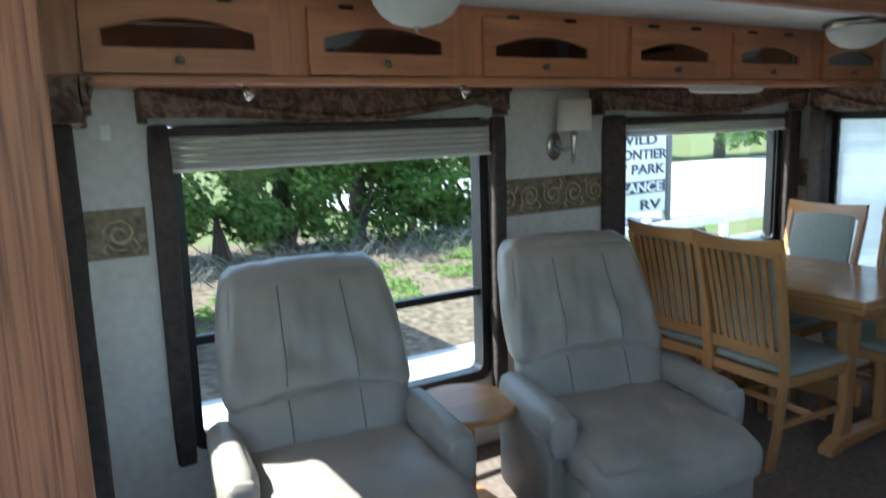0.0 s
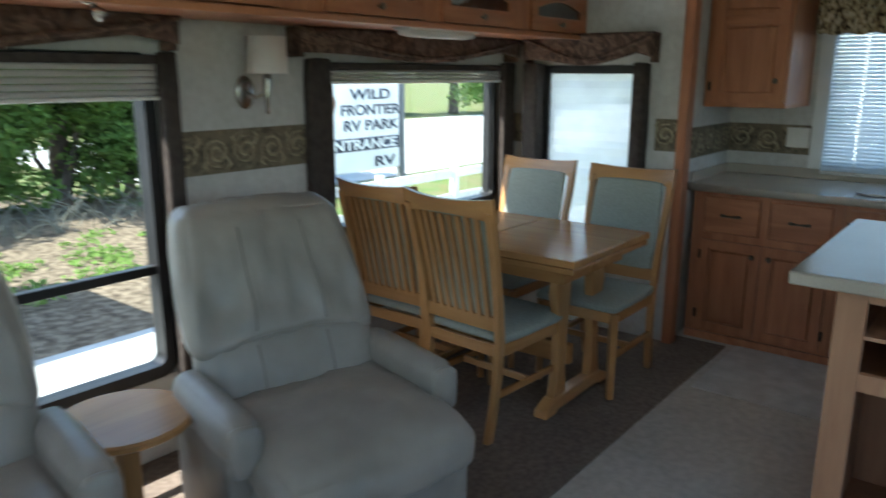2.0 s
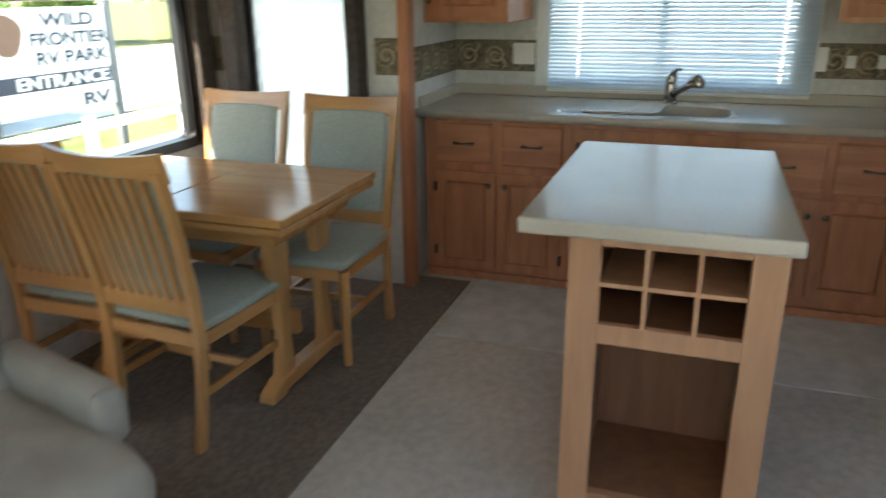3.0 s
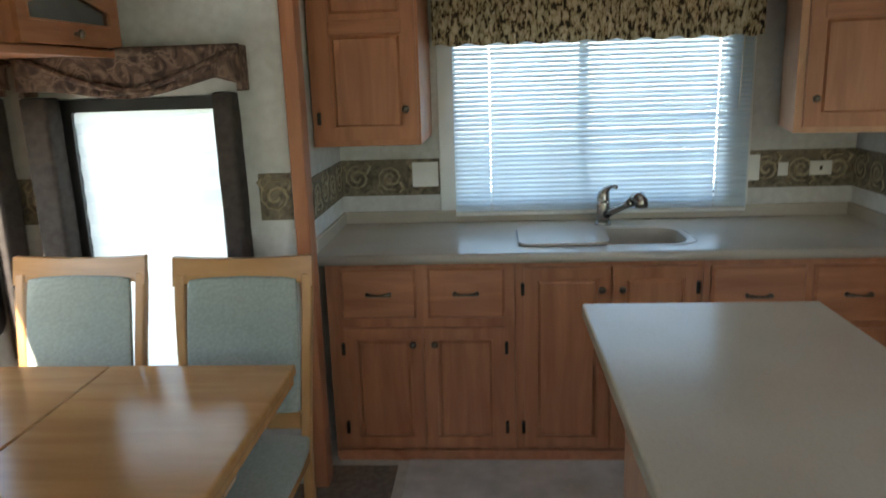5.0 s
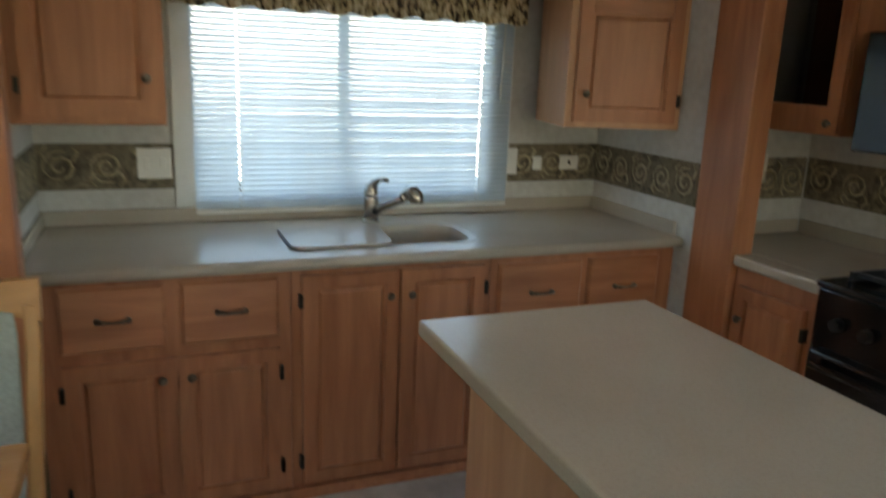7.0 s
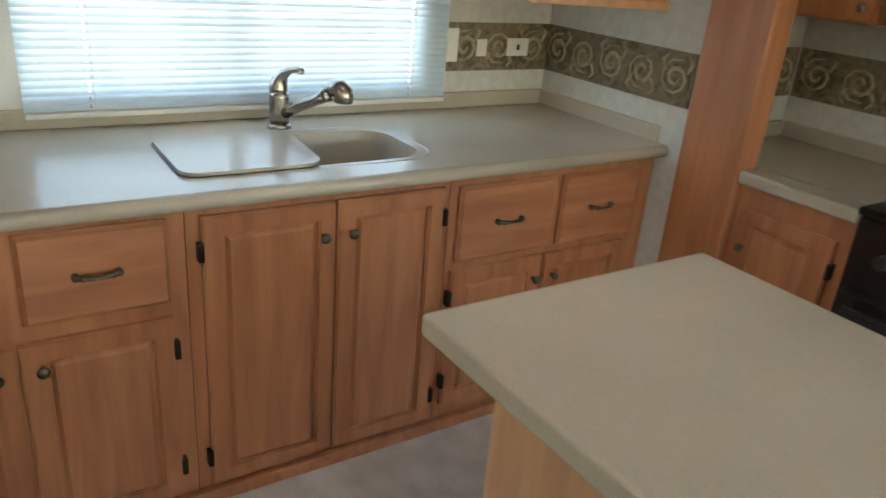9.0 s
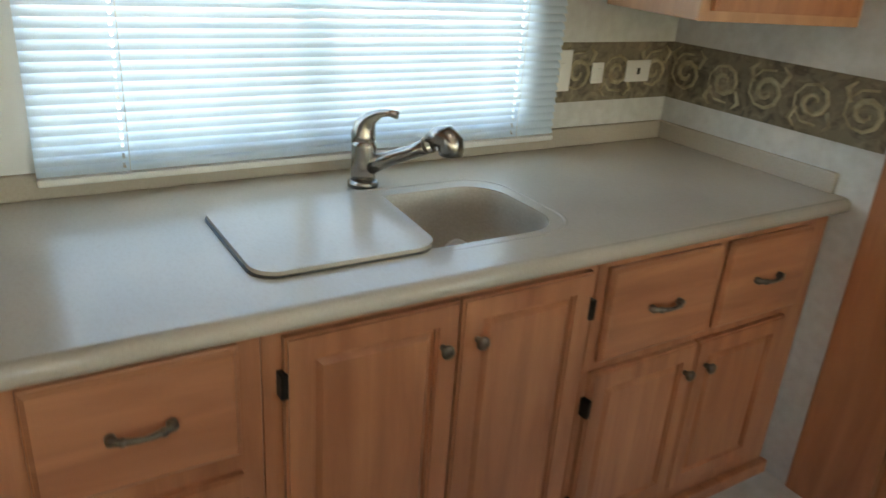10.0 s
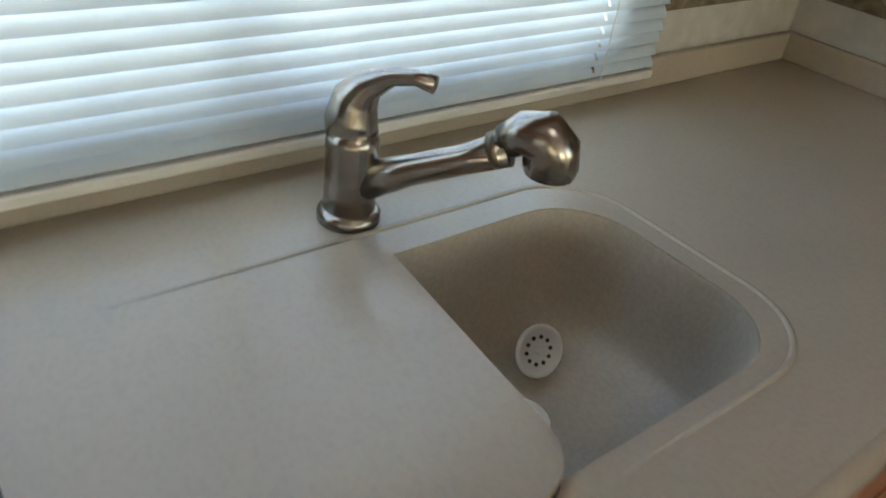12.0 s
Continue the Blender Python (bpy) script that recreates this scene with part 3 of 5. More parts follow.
def pull(parent, x, z, y=-0.02):
    bm = bmesh.new()
    pts = [(x - 0.05 + 0.1 * k / 10, y - 0.010 - 0.016 * math.sin(math.pi * k / 10), z) for k in range(11)]
    tube(bm, pts, [0.0045 + 0.003 * abs(k - 5) / 5 for k in range(11)], 8)
    for s in (-1, 1):
        rod(bm, (x + s * 0.045, y, z), (x + s * 0.045, y - 0.014, z), 0.009, 0.009)
        ball(bm, (x + s * 0.03, y - 0.02, z), 0.008, (1, 1, 1), 8)
    return part("handle", bm, pewter, parent, "curved antique pewter pull", True)


def hinge(parent, x, z):
    return part("hinge", boxed(x - 0.007, x + 0.007, -0.026, 0.0, z - 0.024, z + 0.024, bevel=0.002), bronze, parent, "dark bronze hinge")


def rect_frame(x0, x1, z0, z1, w, y0, y1):
    bm = bmesh.new()
    o, i = [(x0, z0), (x1, z0), (x1, z1), (x0, z1)], [(x0 + w, z0 + w), (x1 - w, z0 + w), (x1 - w, z1 - w), (x0 + w, z1 - w)]
    ring = [[bm.verts.new((p[0], y, p[1])) for p in pts] for pts, y in ((o, y0), (i, y0), (i, y1), (o, y1))]
    for a, b in ((0, 1), (1, 2), (2, 3), (3, 0)):
        for k in range(4):
            bm.faces.new((ring[a][k], ring[a][(k + 1) % 4], ring[b][(k + 1) % 4], ring[b][k]))
    bmesh.ops.recalc_face_normals(bm, faces=bm.faces)
    front = [e for e in bm.edges if all(abs(v.co.y - y0) < 1e-5 for v in e.verts) and any(abs(f.normal.y) < 0.5 for f in e.link_faces)]
    bmesh.ops.bevel(bm, geom=front, offset=0.005, segments=2, affect="EDGES")
    return bm


def panel_door(parent, x0, x1, z0, z1, knob_at=None, hinges="", arch=0.0, split=None, mat=None, stile=0.05):
    """A frame-and-panel door; split: the height of a middle rail."""
    t = 0.02
    d = part("door", rect_frame(x0, x1, z0, z1, stile, -t, -0.001), mat or oak_v, parent)
    fields = [(z0, z1)] if split is None else [(z0, split), (split, z1)]
    if split is not None:
        part("rail", boxed(x0 + stile - 0.002, x1 - stile + 0.002, -t + 0.001, -0.001, split - stile * 0.5, split + stile * 0.5, bevel=0.003), oak_h, d)
    for i, (lo, hi) in enumerate(fields):
        last = i == len(fields) - 1
        bm = boxed(x0 + stile - 0.004, x1 - stile + 0.004, -0.008, -0.002, lo + 0.01, hi - 0.01)
        arch_panel(bm, x0 + stile + 0.008, x1 - stile - 0.008, lo + stile * 0.8 + 0.008, hi - stile * (1 if last else 0.5) - 0.008, -0.0185, -0.007, arch if last else 0.0, 0.010)
        part("panel", bm, mat or oak_v, d)
    if knob_at:
        knob(d, *knob_at)
    for h in hinges.split():
        x = x0 - 0.004 if h[0] == "l" else x1 + 0.004
        hinge(d, x, z0 + 0.09 if h[1] == "b" else z1 - 0.09)
    return d


def drawer(parent, x0, x1, z0, z1):
    bm = boxed(x0, x1, -0.012, -0.001, z0, z1, bevel=0.003)
    arch_panel(bm, x0 + 0.004, x1 - 0.004, z0 + 0.004, z1 - 0.004, -0.021, -0.011, 0.0, 0.007)
    d = part("drawer", bm, oak_h, parent)
    pull(d, (x0 + x1) / 2, (z0 + z1) / 2)
    return d


def face_frame(parent, w, depth, z0, z1, toe=0.0, mat=None):
    bm = boxed(0, w, 0.0, depth, z0 + toe, z1, bevel=0.002, seg=1)
    return part("body", bm, mat or oak_v, parent)


# kitchen base cabinets along the window wall, front at x = 4.695
def kitchen_at(y):
    return pose(4.695, y, 0, 0, 0, -90)


c = thing("base_cabinet", "honey oak base cabinet with two drawers over two doors", "cabinet", kitchen_at(2.06))
face_frame(c, 0.775, 0.62, 0.004, 0.868)
drawer(c, 0.065, 0.375, 0.635, 0.85)
drawer(c, 0.42, 0.735, 0.635, 0.85)
panel_door(c, 0.065, 0.395, 0.06, 0.595, (0.355, 0.53), "lt lb")
panel_door(c, 0.402, 0.735, 0.06, 0.595, (0.445, 0.53), "rt rb")
c = thing("sink_cabinet", "honey oak sink cabinet with two tall doors", "cabinet", kitchen_at(1.284))
face_frame(c, 0.745, 0.05, 0.004, 0.868)
panel_door(c, 0.035, 0.382, 0.06, 0.845, (0.345, 0.755), "lt lb")
panel_door(c, 0.389, 0.72, 0.06, 0.845, (0.425, 0.755), "rt rb")
c = thing("base_cabinet", "honey oak base cabinet with small drawers over doors", "cabinet", kitchen_at(0.538))
face_frame(c, 0.84, 0.62, 0.004, 0.868)
drawer(c, 0.03, 0.395, 0.60, 0.84)
drawer(c, 0.425, 0.76, 0.60, 0.84)
panel_door(c, 0.02, 0.375, 0.10, 0.575, (0.34, 0.50), "lt lb")
panel_door(c, 0.382, 0.735, 0.10, 0.575, (0.42, 0.50), "")
solid("baseboard", boxed(4.67, 4.694, KY + 0.005, 2.05, 0, 0.045, bevel=0.003), oak_h, "oak skirting strip below the cabinets", "trim")

# ---- countertop with sink opening ----
HX0, HX1, HY0, HY1 = 4.785, 5.105, 0.563, 0.985


def round_rect(x0, x1, y0, y1, r, n=8):
    pts = []
    for cx, cy, s in ((x1 - r, y1 - r, 0), (x0 + r, y1 - r, 90), (x0 + r, y0 + r, 180), (x1 - r, y0 + r, 270)):
        for k in range(n + 1):
            a = radians(s + 90 * k / n)
            pts.append((cx + r * math.cos(a), cy + r * math.sin(a)))
    return pts


def counter_mesh():
    bm = bmesh.new()
    x0, x1, z0, z1 = 4.668, KX, 0.868, 0.91
    box(bm, x0, x1, KY + 0.001, 0.50, z0, z1)
    box(bm, x0, x1, 1.05, 2.118, z0, z1)
    hole = round_rect(HX0, HX1, HY0, HY1, 0.095)
    cx, cy = (HX0 + HX1) / 2, (HY0 + HY1) / 2
    outer = []
    for px, py in hole:
        dx, dy = px - cx, py - cy
        k = min(((x1 if dx > 0 else x0) - cx) / dx if abs(dx) > 1e-9 else 1e9, ((1.05 if dy > 0 else 0.50) - cy) / dy if abs(dy) > 1e-9 else 1e9)
        outer.append([cx + dx * k, cy + dy * k])
    for corner in ((x0, 0.50), (x1, 0.50), (x0, 1.05), (x1, 1.05)):
        best = min(range(len(outer)), key=lambda i: (outer[i][0] - corner[0]) ** 2 + (outer[i][1] - corner[1]) ** 2)
        outer[best] = list(corner)
    n = len(hole)
    top_o, top_i = [bm.verts.new((*p, z1)) for p in outer], [bm.verts.new((*p, z1)) for p in hole]
    bot_o, bot_i = [bm.verts.new((*p, z0)) for p in outer], [bm.verts.new((*p, z0)) for p in hole]
    for k in range(n):
        j = (k + 1) % n
        bm.faces.new((top_o[k], top_o[j], top_i[j], top_i[k]))
        bm.faces.new((bot_o[j], bot_o[k], bot_i[k], bot_i[j]))
        bm.faces.new((top_i[k], top_i[j], bot_i[j], bot_i[k]))
        bm.faces.new((top_o[j], top_o[k], bot_o[k], bot_o[j]))
    bmesh.ops.recalc_face_normals(bm, faces=bm.faces)
    return bm


worktop = tagged(part("worktop", counter_mesh(), counter_top), "long beige solid-surface kitchen worktop with backsplash", "worktop")
nose = bmesh.new()
tube(nose, [(4.668, KY + 0.002, 0.889), (4.668, 2.117, 0.889)], [0.0205, 0.0205], 16)
part("rounded_edge", nose, counter_top, worktop, "", True)
part("backsplash", boxed(KX - 0.02, KX - 0.001, KY + 0.021, 2.117, 0.91, 0.968, bevel=0.005), counter_top, worktop)
part("side_splash", boxed(4.70, KX - 0.002, KY + 0.001, KY + 0.02, 0.91, 0.968, bevel=0.005), counter_top, worktop)
part("side_splash", boxed(4.70, KX - 0.022, 2.082, 2.0995, 0.91, 0.968, bevel=0.005), counter_top, worktop)
rim = bmesh.new()
outline = round_rect(HX0 - 0.022, HX1 + 0.046, HY0 - 0.034, 1.30, 0.105, 10)
path = [(HX0 - 0.022, 0.90)] + [p for p in outline if p[1] < 0.75] + [(HX1 + 0.046, 0.75), (HX1 + 0.047, 0.85), (HX1 + 0.048, 0.905), (HX1 + 0.048, 1.20)]
tube(rim, [(p[0], p[1], 0.9085) for p in path], [0.0015] + [0.0045] * (len(path) - 2) + [0.001], 8)
part("raised_rim", rim, counter_top, worktop, "rounded raised rim round the sink", True)

sink = thing("sink", "beige moulded sink bowl with round corners", "sink", pose(0, 0, 0))
bm = bmesh.new()
levels = [(0.0, 0.9095, 0.095), (0.003, 0.903, 0.093), (0.006, 0.87, 0.092), (0.012, 0.81, 0.09), (0.024, 0.768, 0.085), (0.05, 0.75, 0.07), (0.10, 0.744, 0.05)]
rings = [[bm.verts.new((*p, z)) for p in round_rect(HX0 - 0.001 + i, HX1 + 0.001 - i, HY0 - 0.001 + i, HY1 + 0.001 - i, r)] for i, z, r in levels]
for a, b in zip(rings, rings[1:]):
    for k in range(len(a)):
        bm.faces.new((a[k], a[(k + 1) % len(a)], b[(k + 1) % len(a)], b[k]))
bm.faces.new(rings[-1])
bmesh.ops.recalc_face_normals(bm, faces=bm.faces)
bmesh.ops.reverse_faces(bm, faces=bm.faces)
part("bowl", bm, sink_stone, sink, "", True)
part("drain", lathe(bmesh.new(), [(0.042, 0.7445), (0.042, 0.748), (0.03, 0.7475), (0.028, 0.745)], 24, (4.93, 0.83, 0)), nickel, sink, "round metal drain")

lid = thing("sink_cover", "beige cutting board laid over half the sink", "cutting board", pose(0, 0, 0))


def lid_outline(grow):
    """A round-cornered board whose inner edge slants a little over the bowl."""
    return [(x, y - (0.03 * (x - 4.776) / 0.36 if y < 1.0 else 0)) for x, y in round_rect(4.776 - grow, 5.135 - grow, 0.893 + grow, 1.262 + grow, 0.05)]


part("board", prism(bmesh.new(), lid_outline(0.0), 2, 0.9125, 0.921), counter_top, lid)
# Thin black plate, shifted slightly so it shows as a dark edge line.
part("edge_plate", prism(bmesh.new(), lid_outline(0.005), 2, 0.910, 0.9124), black_frame, lid, "thin black plate below the board")

faucet = thing("faucet", "brushed nickel single-lever faucet with pull-out spout", "faucet", pose(5.192, 0.862, 0.91))
part("base_ring", lathe(bmesh.new(), [(0.037, 0), (0.037, 0.010), (0.031, 0.016)], 24), nickel, faucet, "", True)
part("body", lathe(bmesh.new(), [(0.0305, 0.012), (0.029, 0.06), (0.030, 0.10), (0.028, 0.112)], 24), nickel, faucet, "", True)
part("lever", tube(bmesh.new(), [(0, 0.0, 0.100), (0.004, 0.001, 0.124), (0.003, -0.003, 0.146), (-0.010, -0.010, 0.166), (-0.034, -0.023, 0.182), (-0.056, -0.035, 0.187), (-0.074, -0.046, 0.185)], [0.0285, 0.029, 0.0255, 0.017, 0.010, 0.0085, 0.0095], 16), nickel, faucet, "curved lever handle", True)
part("spout", tube(bmesh.new(), [(-0.012, -0.010, 0.052), (-0.05, -0.043, 0.077), (-0.095, -0.082, 0.104), (-0.128, -0.110, 0.127)], [0.023, 0.0175, 0.0165, 0.020], 16), nickel, faucet, "", True)
part("collar", tube(bmesh.new(), [(-0.115, -0.099, 0.120), (-0.121, -0.104, 0.124)], [0.0205, 0.0208], 16), pewter, faucet, "dark joint ring", True)
part("spray_head", tube(bmesh.new(), [(-0.122, -0.105, 0.133), (-0.138, -0.118, 0.147), (-0.153, -0.131, 0.148), (-0.161, -0.138, 0.136), (-0.163, -0.140, 0.118), (-0.163, -0.140, 0.108)], [0.017, 0.024, 0.0295, 0.0305, 0.030, 0.027], 18), nickel, faucet, "rounded spray head", True)

strainer = thing("sink_strainer", "white plastic strainer basket lying in the sink", "strainer", Matrix.LocRotScale((5.0, 0.702, 0.782), Vector((-0.75, 0.15, 0.42)).to_track_quat("Z", "Y"), (0.78, 0.78, 0.78)))
part("cup", lathe(bmesh.new(), [(0.024, -0.02), (0.040, 0.0), (0.043, 0.002), (0.043, 0.006), (0.036, 0.006), (0.034, 0.001)], 24), white_plastic, strainer, "", True)
# dark discs paint the shade of the strainer's holes
for k in range(10):
    a = 2 * math.pi * k / 10
    part("hole", rod(bmesh.new(), (0.022 * math.cos(a), 0.022 * math.sin(a), 0.0), (0.022 * math.cos(a), 0.022 * math.sin(a), 0.0025), 0.0035, None, 8), shade_black, strainer)
part("stem", rod(bmesh.new(), (0, 0, 0), (0, 0, 0.014), 0.007, 0.006), white_plastic, strainer)
tagged(part("drain_cap", lathe(bmesh.new(), [(0.036, 0.7485), (0.036, 0.753), (0.025, 0.756)], 20, (4.945, 0.775, 0)), white_plastic), "flat white plastic drain cap", "drain cap")


# ---- kitchen window, blinds and valance ----
kw = thing("window_kitchen", "white-framed sliding window over the sink", "window", facing(KX, KW[1], -90), "", "structure")
wk = KW[1] - KW[0]
bm = boxed(-0.03, 0.055, -0.014, 0.05, KW[2] - 0.03, KW[3], bevel=0.004)
box(bm, wk - 0.085, wk + 0.03, -0.014, 0.05, KW[2] - 0.03, KW[3], bevel=0.004)
box(bm, 0.055, wk - 0.085, -0.014, 0.05, KW[3] - 0.04, KW[3], bevel=0.004)
box(bm, 0.055, wk - 0.085, -0.012, 0.05, KW[2] - 0.03, KW[2] + 0.02, bevel=0.004)
part("window_frame", bm, white_frame, kw)
part("window_bar", boxed(wk * 0.47 - 0.02, wk * 0.47 + 0.02, 0.02, 0.05, KW[2], KW[3], bevel=0.004), white_frame, kw, "white meeting bar")
pane = part("pane", boxed(0.03, wk - 0.03, 0.03, 0.034, KW[2], KW[3]), glass, kw, "clear glass pane")
pane.visible_shadow = False

blind = thing("venetian_blind", "closed white mini blind with narrow slats", "blind", pose(5.318, 1.545, 0, 0, 0, -90))
BW = 1.36
slat_bm = bmesh.new()
rows = [(-0.0125, 0.0), (-0.006, 0.0022), (0.0, 0.003), (0.006, 0.0022), (0.0125, 0.0)]
cuts = [0, 0.168, 0.174, BW - 0.152, BW - 0.146, BW]
grid = [[slat_bm.verts.new((x, y, z)) for x in cuts] for y, z in rows]
for k in range(4):
    for q in range(5):
        if q in (0, 2, 4) or k in (0, 3):
            slat_bm.faces.new((grid[k][q], grid[k][q + 1], grid[k + 1][q + 1], grid[k + 1][q]))
first = part("slat", slat_bm, slat_sky_tint, blind, "", True)
for k in range(39):
    s = first if k == 0 else new("slat", first.data)
    s.parent = blind
    s.matrix_basis = pose(0, 0, 0.972 + k * 0.0213, 51 + 1.2 * math.sin(k * 1.7), 0.03 * math.sin(k * 2.3), 0)
part("bottom_rail", boxed(0, BW, -0.013, 0.013, 0.942, 0.958, bevel=0.004), white_plastic, blind)
part("head_rail", boxed(0, BW, -0.016, 0.016, 1.80, 1.83, bevel=0.003), white_plastic, blind)
for x in (0.17, BW - 0.15):
    part("ladder_cord", boxed(x + 0.010, x + 0.0115, -0.0145, -0.0135, 0.955, 1.80), white_plastic, blind)
part("tilt_wand", rod(bmesh.new(), (BW - 0.06, -0.02, 1.42), (BW - 0.05, -0.02, 1.80), 0.003), white_plastic, blind)

kv = thing("kitchen_valance", "gathered spotted cream and black valance", "valance", pose(5.19, 1.625, 0, 0, 0, -90))
bm = bmesh.new()
n = 160
cols = []
for k in range(n + 1):
    u = k / n
    wave = 0.011 * math.sin(u * 150 + 2 * math.sin(u * 23)) + 0.006 * noise.noise(Vector((u * 60, 0, 0)))
    low = 1.733 + 0.006 * math.sin(u * 70)
    cols.append([bm.verts.new((u * 1.435, wave * (1.0 - 0.5 * j / 6), low + (1.925 - low) * j / 6)) for j in range(7)])
for a, b in zip(cols, cols[1:]):
    for j in range(6):
        bm.faces.new((a[j], b[j], b[j + 1], a[j + 1]))
geo = bmesh.ops.extrude_face_region(bm, geom=bm.faces[:])
for v in geo["geom"]:
    if isinstance(v, bmesh.types.BMVert):
        v.co.y += 0.004
bmesh.ops.recalc_face_normals(bm, faces=bm.faces)
part("gathered_cloth", bm, leopard, kv, "", True)
for x in (0.0, 1.427):
    part("return", boxed(x, x + 0.008, 0.006, 0.125, 1.74, 1.92), leopard, kv)
part("rod", boxed(0.008, 1.427, 0.008, 0.02, 1.86, 1.90), white_plastic, kv)

# ---- kitchen wall cabinets ----
c = thing("wall_cabinet", "tall honey oak wall cabinet with an arched two-panel door", "cabinet", pose(4.80, 2.09, 0, 0, 0, -90))
face_frame(c, 0.44, KX - 4.801, 1.335, TOP - 0.002)
panel_door(c, 0.035, 0.43, 1.36, 2.26, (0.385, 1.48), "lb lt", arch=0.05, split=1.80, stile=0.055)
c = thing("wall_cabinet", "tall honey oak wall cabinet with an arched two-panel door", "cabinet", pose(4.872, 0.165, 0, 0, 0, -103))
face_frame(c, 0.486, 0.42, 1.335, TOP - 0.002, mat=oak_pale)
panel_door(c, 0.03, 0.46, 1.36, 2.26, (0.07, 1.47), "rb rt", arch=0.05, split=1.80, stile=0.055)


def glass_door(parent, x0, x1, z0, z1, g0, g1, arch, knob_x, mat=None):
    """A door with an arched glass light; g0, g1: the light's lower and upper edge."""
    side = 0.05
    out = [(x0, z0), (x1, z0), (x1, z1), (x0, z1)]
    a0, a1 = x0 + side, x1 - side
    n = 12
    hole = [(a0, g0), (a1, g0), (a1, g1 - arch)] + [(a1 + (a0 - a1) * k / n, g1 - arch + arch * math.sin(math.pi * k / n)) for k in range(1, n)] + [(a0, g1 - arch)]
    bm = bmesh.new()
    cx, cz = (a0 + a1) / 2, (g0 + g1 - arch) / 2
    outer = []
    for px, pz in hole:
        dx, dz = px - cx, pz - cz
        k = min(((x1 if dx > 0 else x0) - cx) / dx if abs(dx) > 1e-9 else 1e9, ((z1 if dz > 0 else z0) - cz) / dz if abs(dz) > 1e-9 else 1e9)
        outer.append([cx + dx * k, cz + dz * k])
    for corner in out:
        best = min(range(len(outer)), key=lambda i: (outer[i][0] - corner[0]) ** 2 + (outer[i][1] - corner[1]) ** 2)
        outer[best] = list(corner)
    rings = [[bm.verts.new((p[0], y, p[1])) for p in pts] for pts, y in ((outer, -0.02), (hole, -0.02), (hole, -0.002), (outer, -0.002))]
    m = len(hole)
    for a, b in ((0, 1), (1, 2), (2, 3), (3, 0)):
        for k in range(m):
            bm.faces.new((rings[a][k], rings[a][(k + 1) % m], rings[b][(k + 1) % m], rings[b][k]))
    bmesh.ops.recalc_face_normals(bm, faces=bm.faces)
    d = part("door", bm, mat or oak_h, parent)
    part("glass", prism(bmesh.new(), hole, 1, -0.010, -0.007), cab_glass, d, "dark smoked glass light")
    bead = bmesh.new()
    tube(bead, [(p[0], -0.0195, p[1]) for p in hole + hole[:1]], [0.004] * (m + 1), 5)
    part("bead", bead, bronze if arch < 0 else oak_v, d)
    knob(d, knob_x, z0 + 0.035)
    for s in (0.25, 0.75):
        part("hinge", boxed(x0 + (x1 - x0) * s - 0.022, x0 + (x1 - x0) * s + 0.022, -0.026, -0.001, z1 - 0.002, z1 + 0.012, bevel=0.002), bronze, d)
    return d


def glass_cupboard(name, label, m, w, z0, z1, depth, doors, g0, g1, arch):
    """A wall cupboard with lift-up glass doors; open-fronted body behind them."""
    c = thing(name, label, "cabinet", m)
    bm = boxed(0, w, 0, depth, z0, z0 + 0.02, bevel=0.002, seg=1)
    box(bm, 0, w, 0, depth, z1 - 0.015, z1)
    part("shelf", bm, oak_h, c)
    # near-black back carries the cupboard's inner shade
    part("back", boxed(0, w, depth - 0.01, depth, z0 + 0.02, z1 - 0.015), shade_black, c)
    edges = [0.0]
    for x0, x1, _ in doors:
        edges += [x0, x1]
    edges.append(w)
    for a, b in zip(edges[::2], edges[1::2]):
        part("stile", boxed(a, b, 0, depth - 0.01, z0 + 0.02, z1 - 0.015), oak_v, c)
    for x0, x1, kx in doors:
        part("rail", boxed(x0, x1, 0, 0.018, z1 - 0.045, z1 - 0.015), oak_h, c)
        glass_door(c, x0 - 0.01, x1 + 0.01, z0 + 0.022, z1 - 0.04, g0, g1, arch, kx)
    return c


glass_cupboard("glass_cupboard", "honey oak cupboard with arched smoked-glass lift doors", pose(4.87, 1.649, 0, 0, 0, -90), 1.478, 1.975, TOP - 0.002, KX - 4.872,
               [(0.19, 0.725, 0.51), (0.77, 1.26, 1.03)], 2.075, 2.225, 0.045)

# cupboards above the seats
glass_cupboard("overhead_cupboard", "honey oak overhead cupboard with an arched smoked-glass door", pose(0.165, 2.68, 0), 0.755, 1.71, SLIDE_TOP - 0.002, 0.475, [(0.153, 0.674, 0.40)], 1.80, 1.893, 0.04)
glass_cupboard("overhead_cupboard", "honey oak overhead cupboard with an arched smoked-glass door", pose(0.921, 2.68, 0), 0.705, 1.71, SLIDE_TOP - 0.002, 0.475, [(0.066, 0.603, 0.33)], 1.80, 1.89, 0.04)
glass_cupboard("overhead_cupboard", "honey oak overhead cupboard with an arched smoked-glass door", pose(1.627, 2.68, 0), 0.735, 1.71, SLIDE_TOP - 0.002, 0.475, [(0.05, 0.60, 0.325)], 1.80, 1.885, 0.04)
glass_cupboard("overhead_cupboard", "honey oak overhead cupboard with two arched smoked-glass doors", pose(2.363, 2.68, 0), 1.435, 1.71, SLIDE_TOP - 0.002, 0.475, [(0.084, 0.615, 0.35), (0.765, 1.315, 1.04)], 1.80, 1.885, 0.04)
glass_cupboard("overhead_cupboard", "honey oak overhead cupboard with an arched smoked-glass door", pose(3.799, 2.68, 0), 0.665, 1.71, SLIDE_TOP - 0.002, 0.475, [(0.06, 0.60, 0.33)], 1.80, 1.885, 0.04)
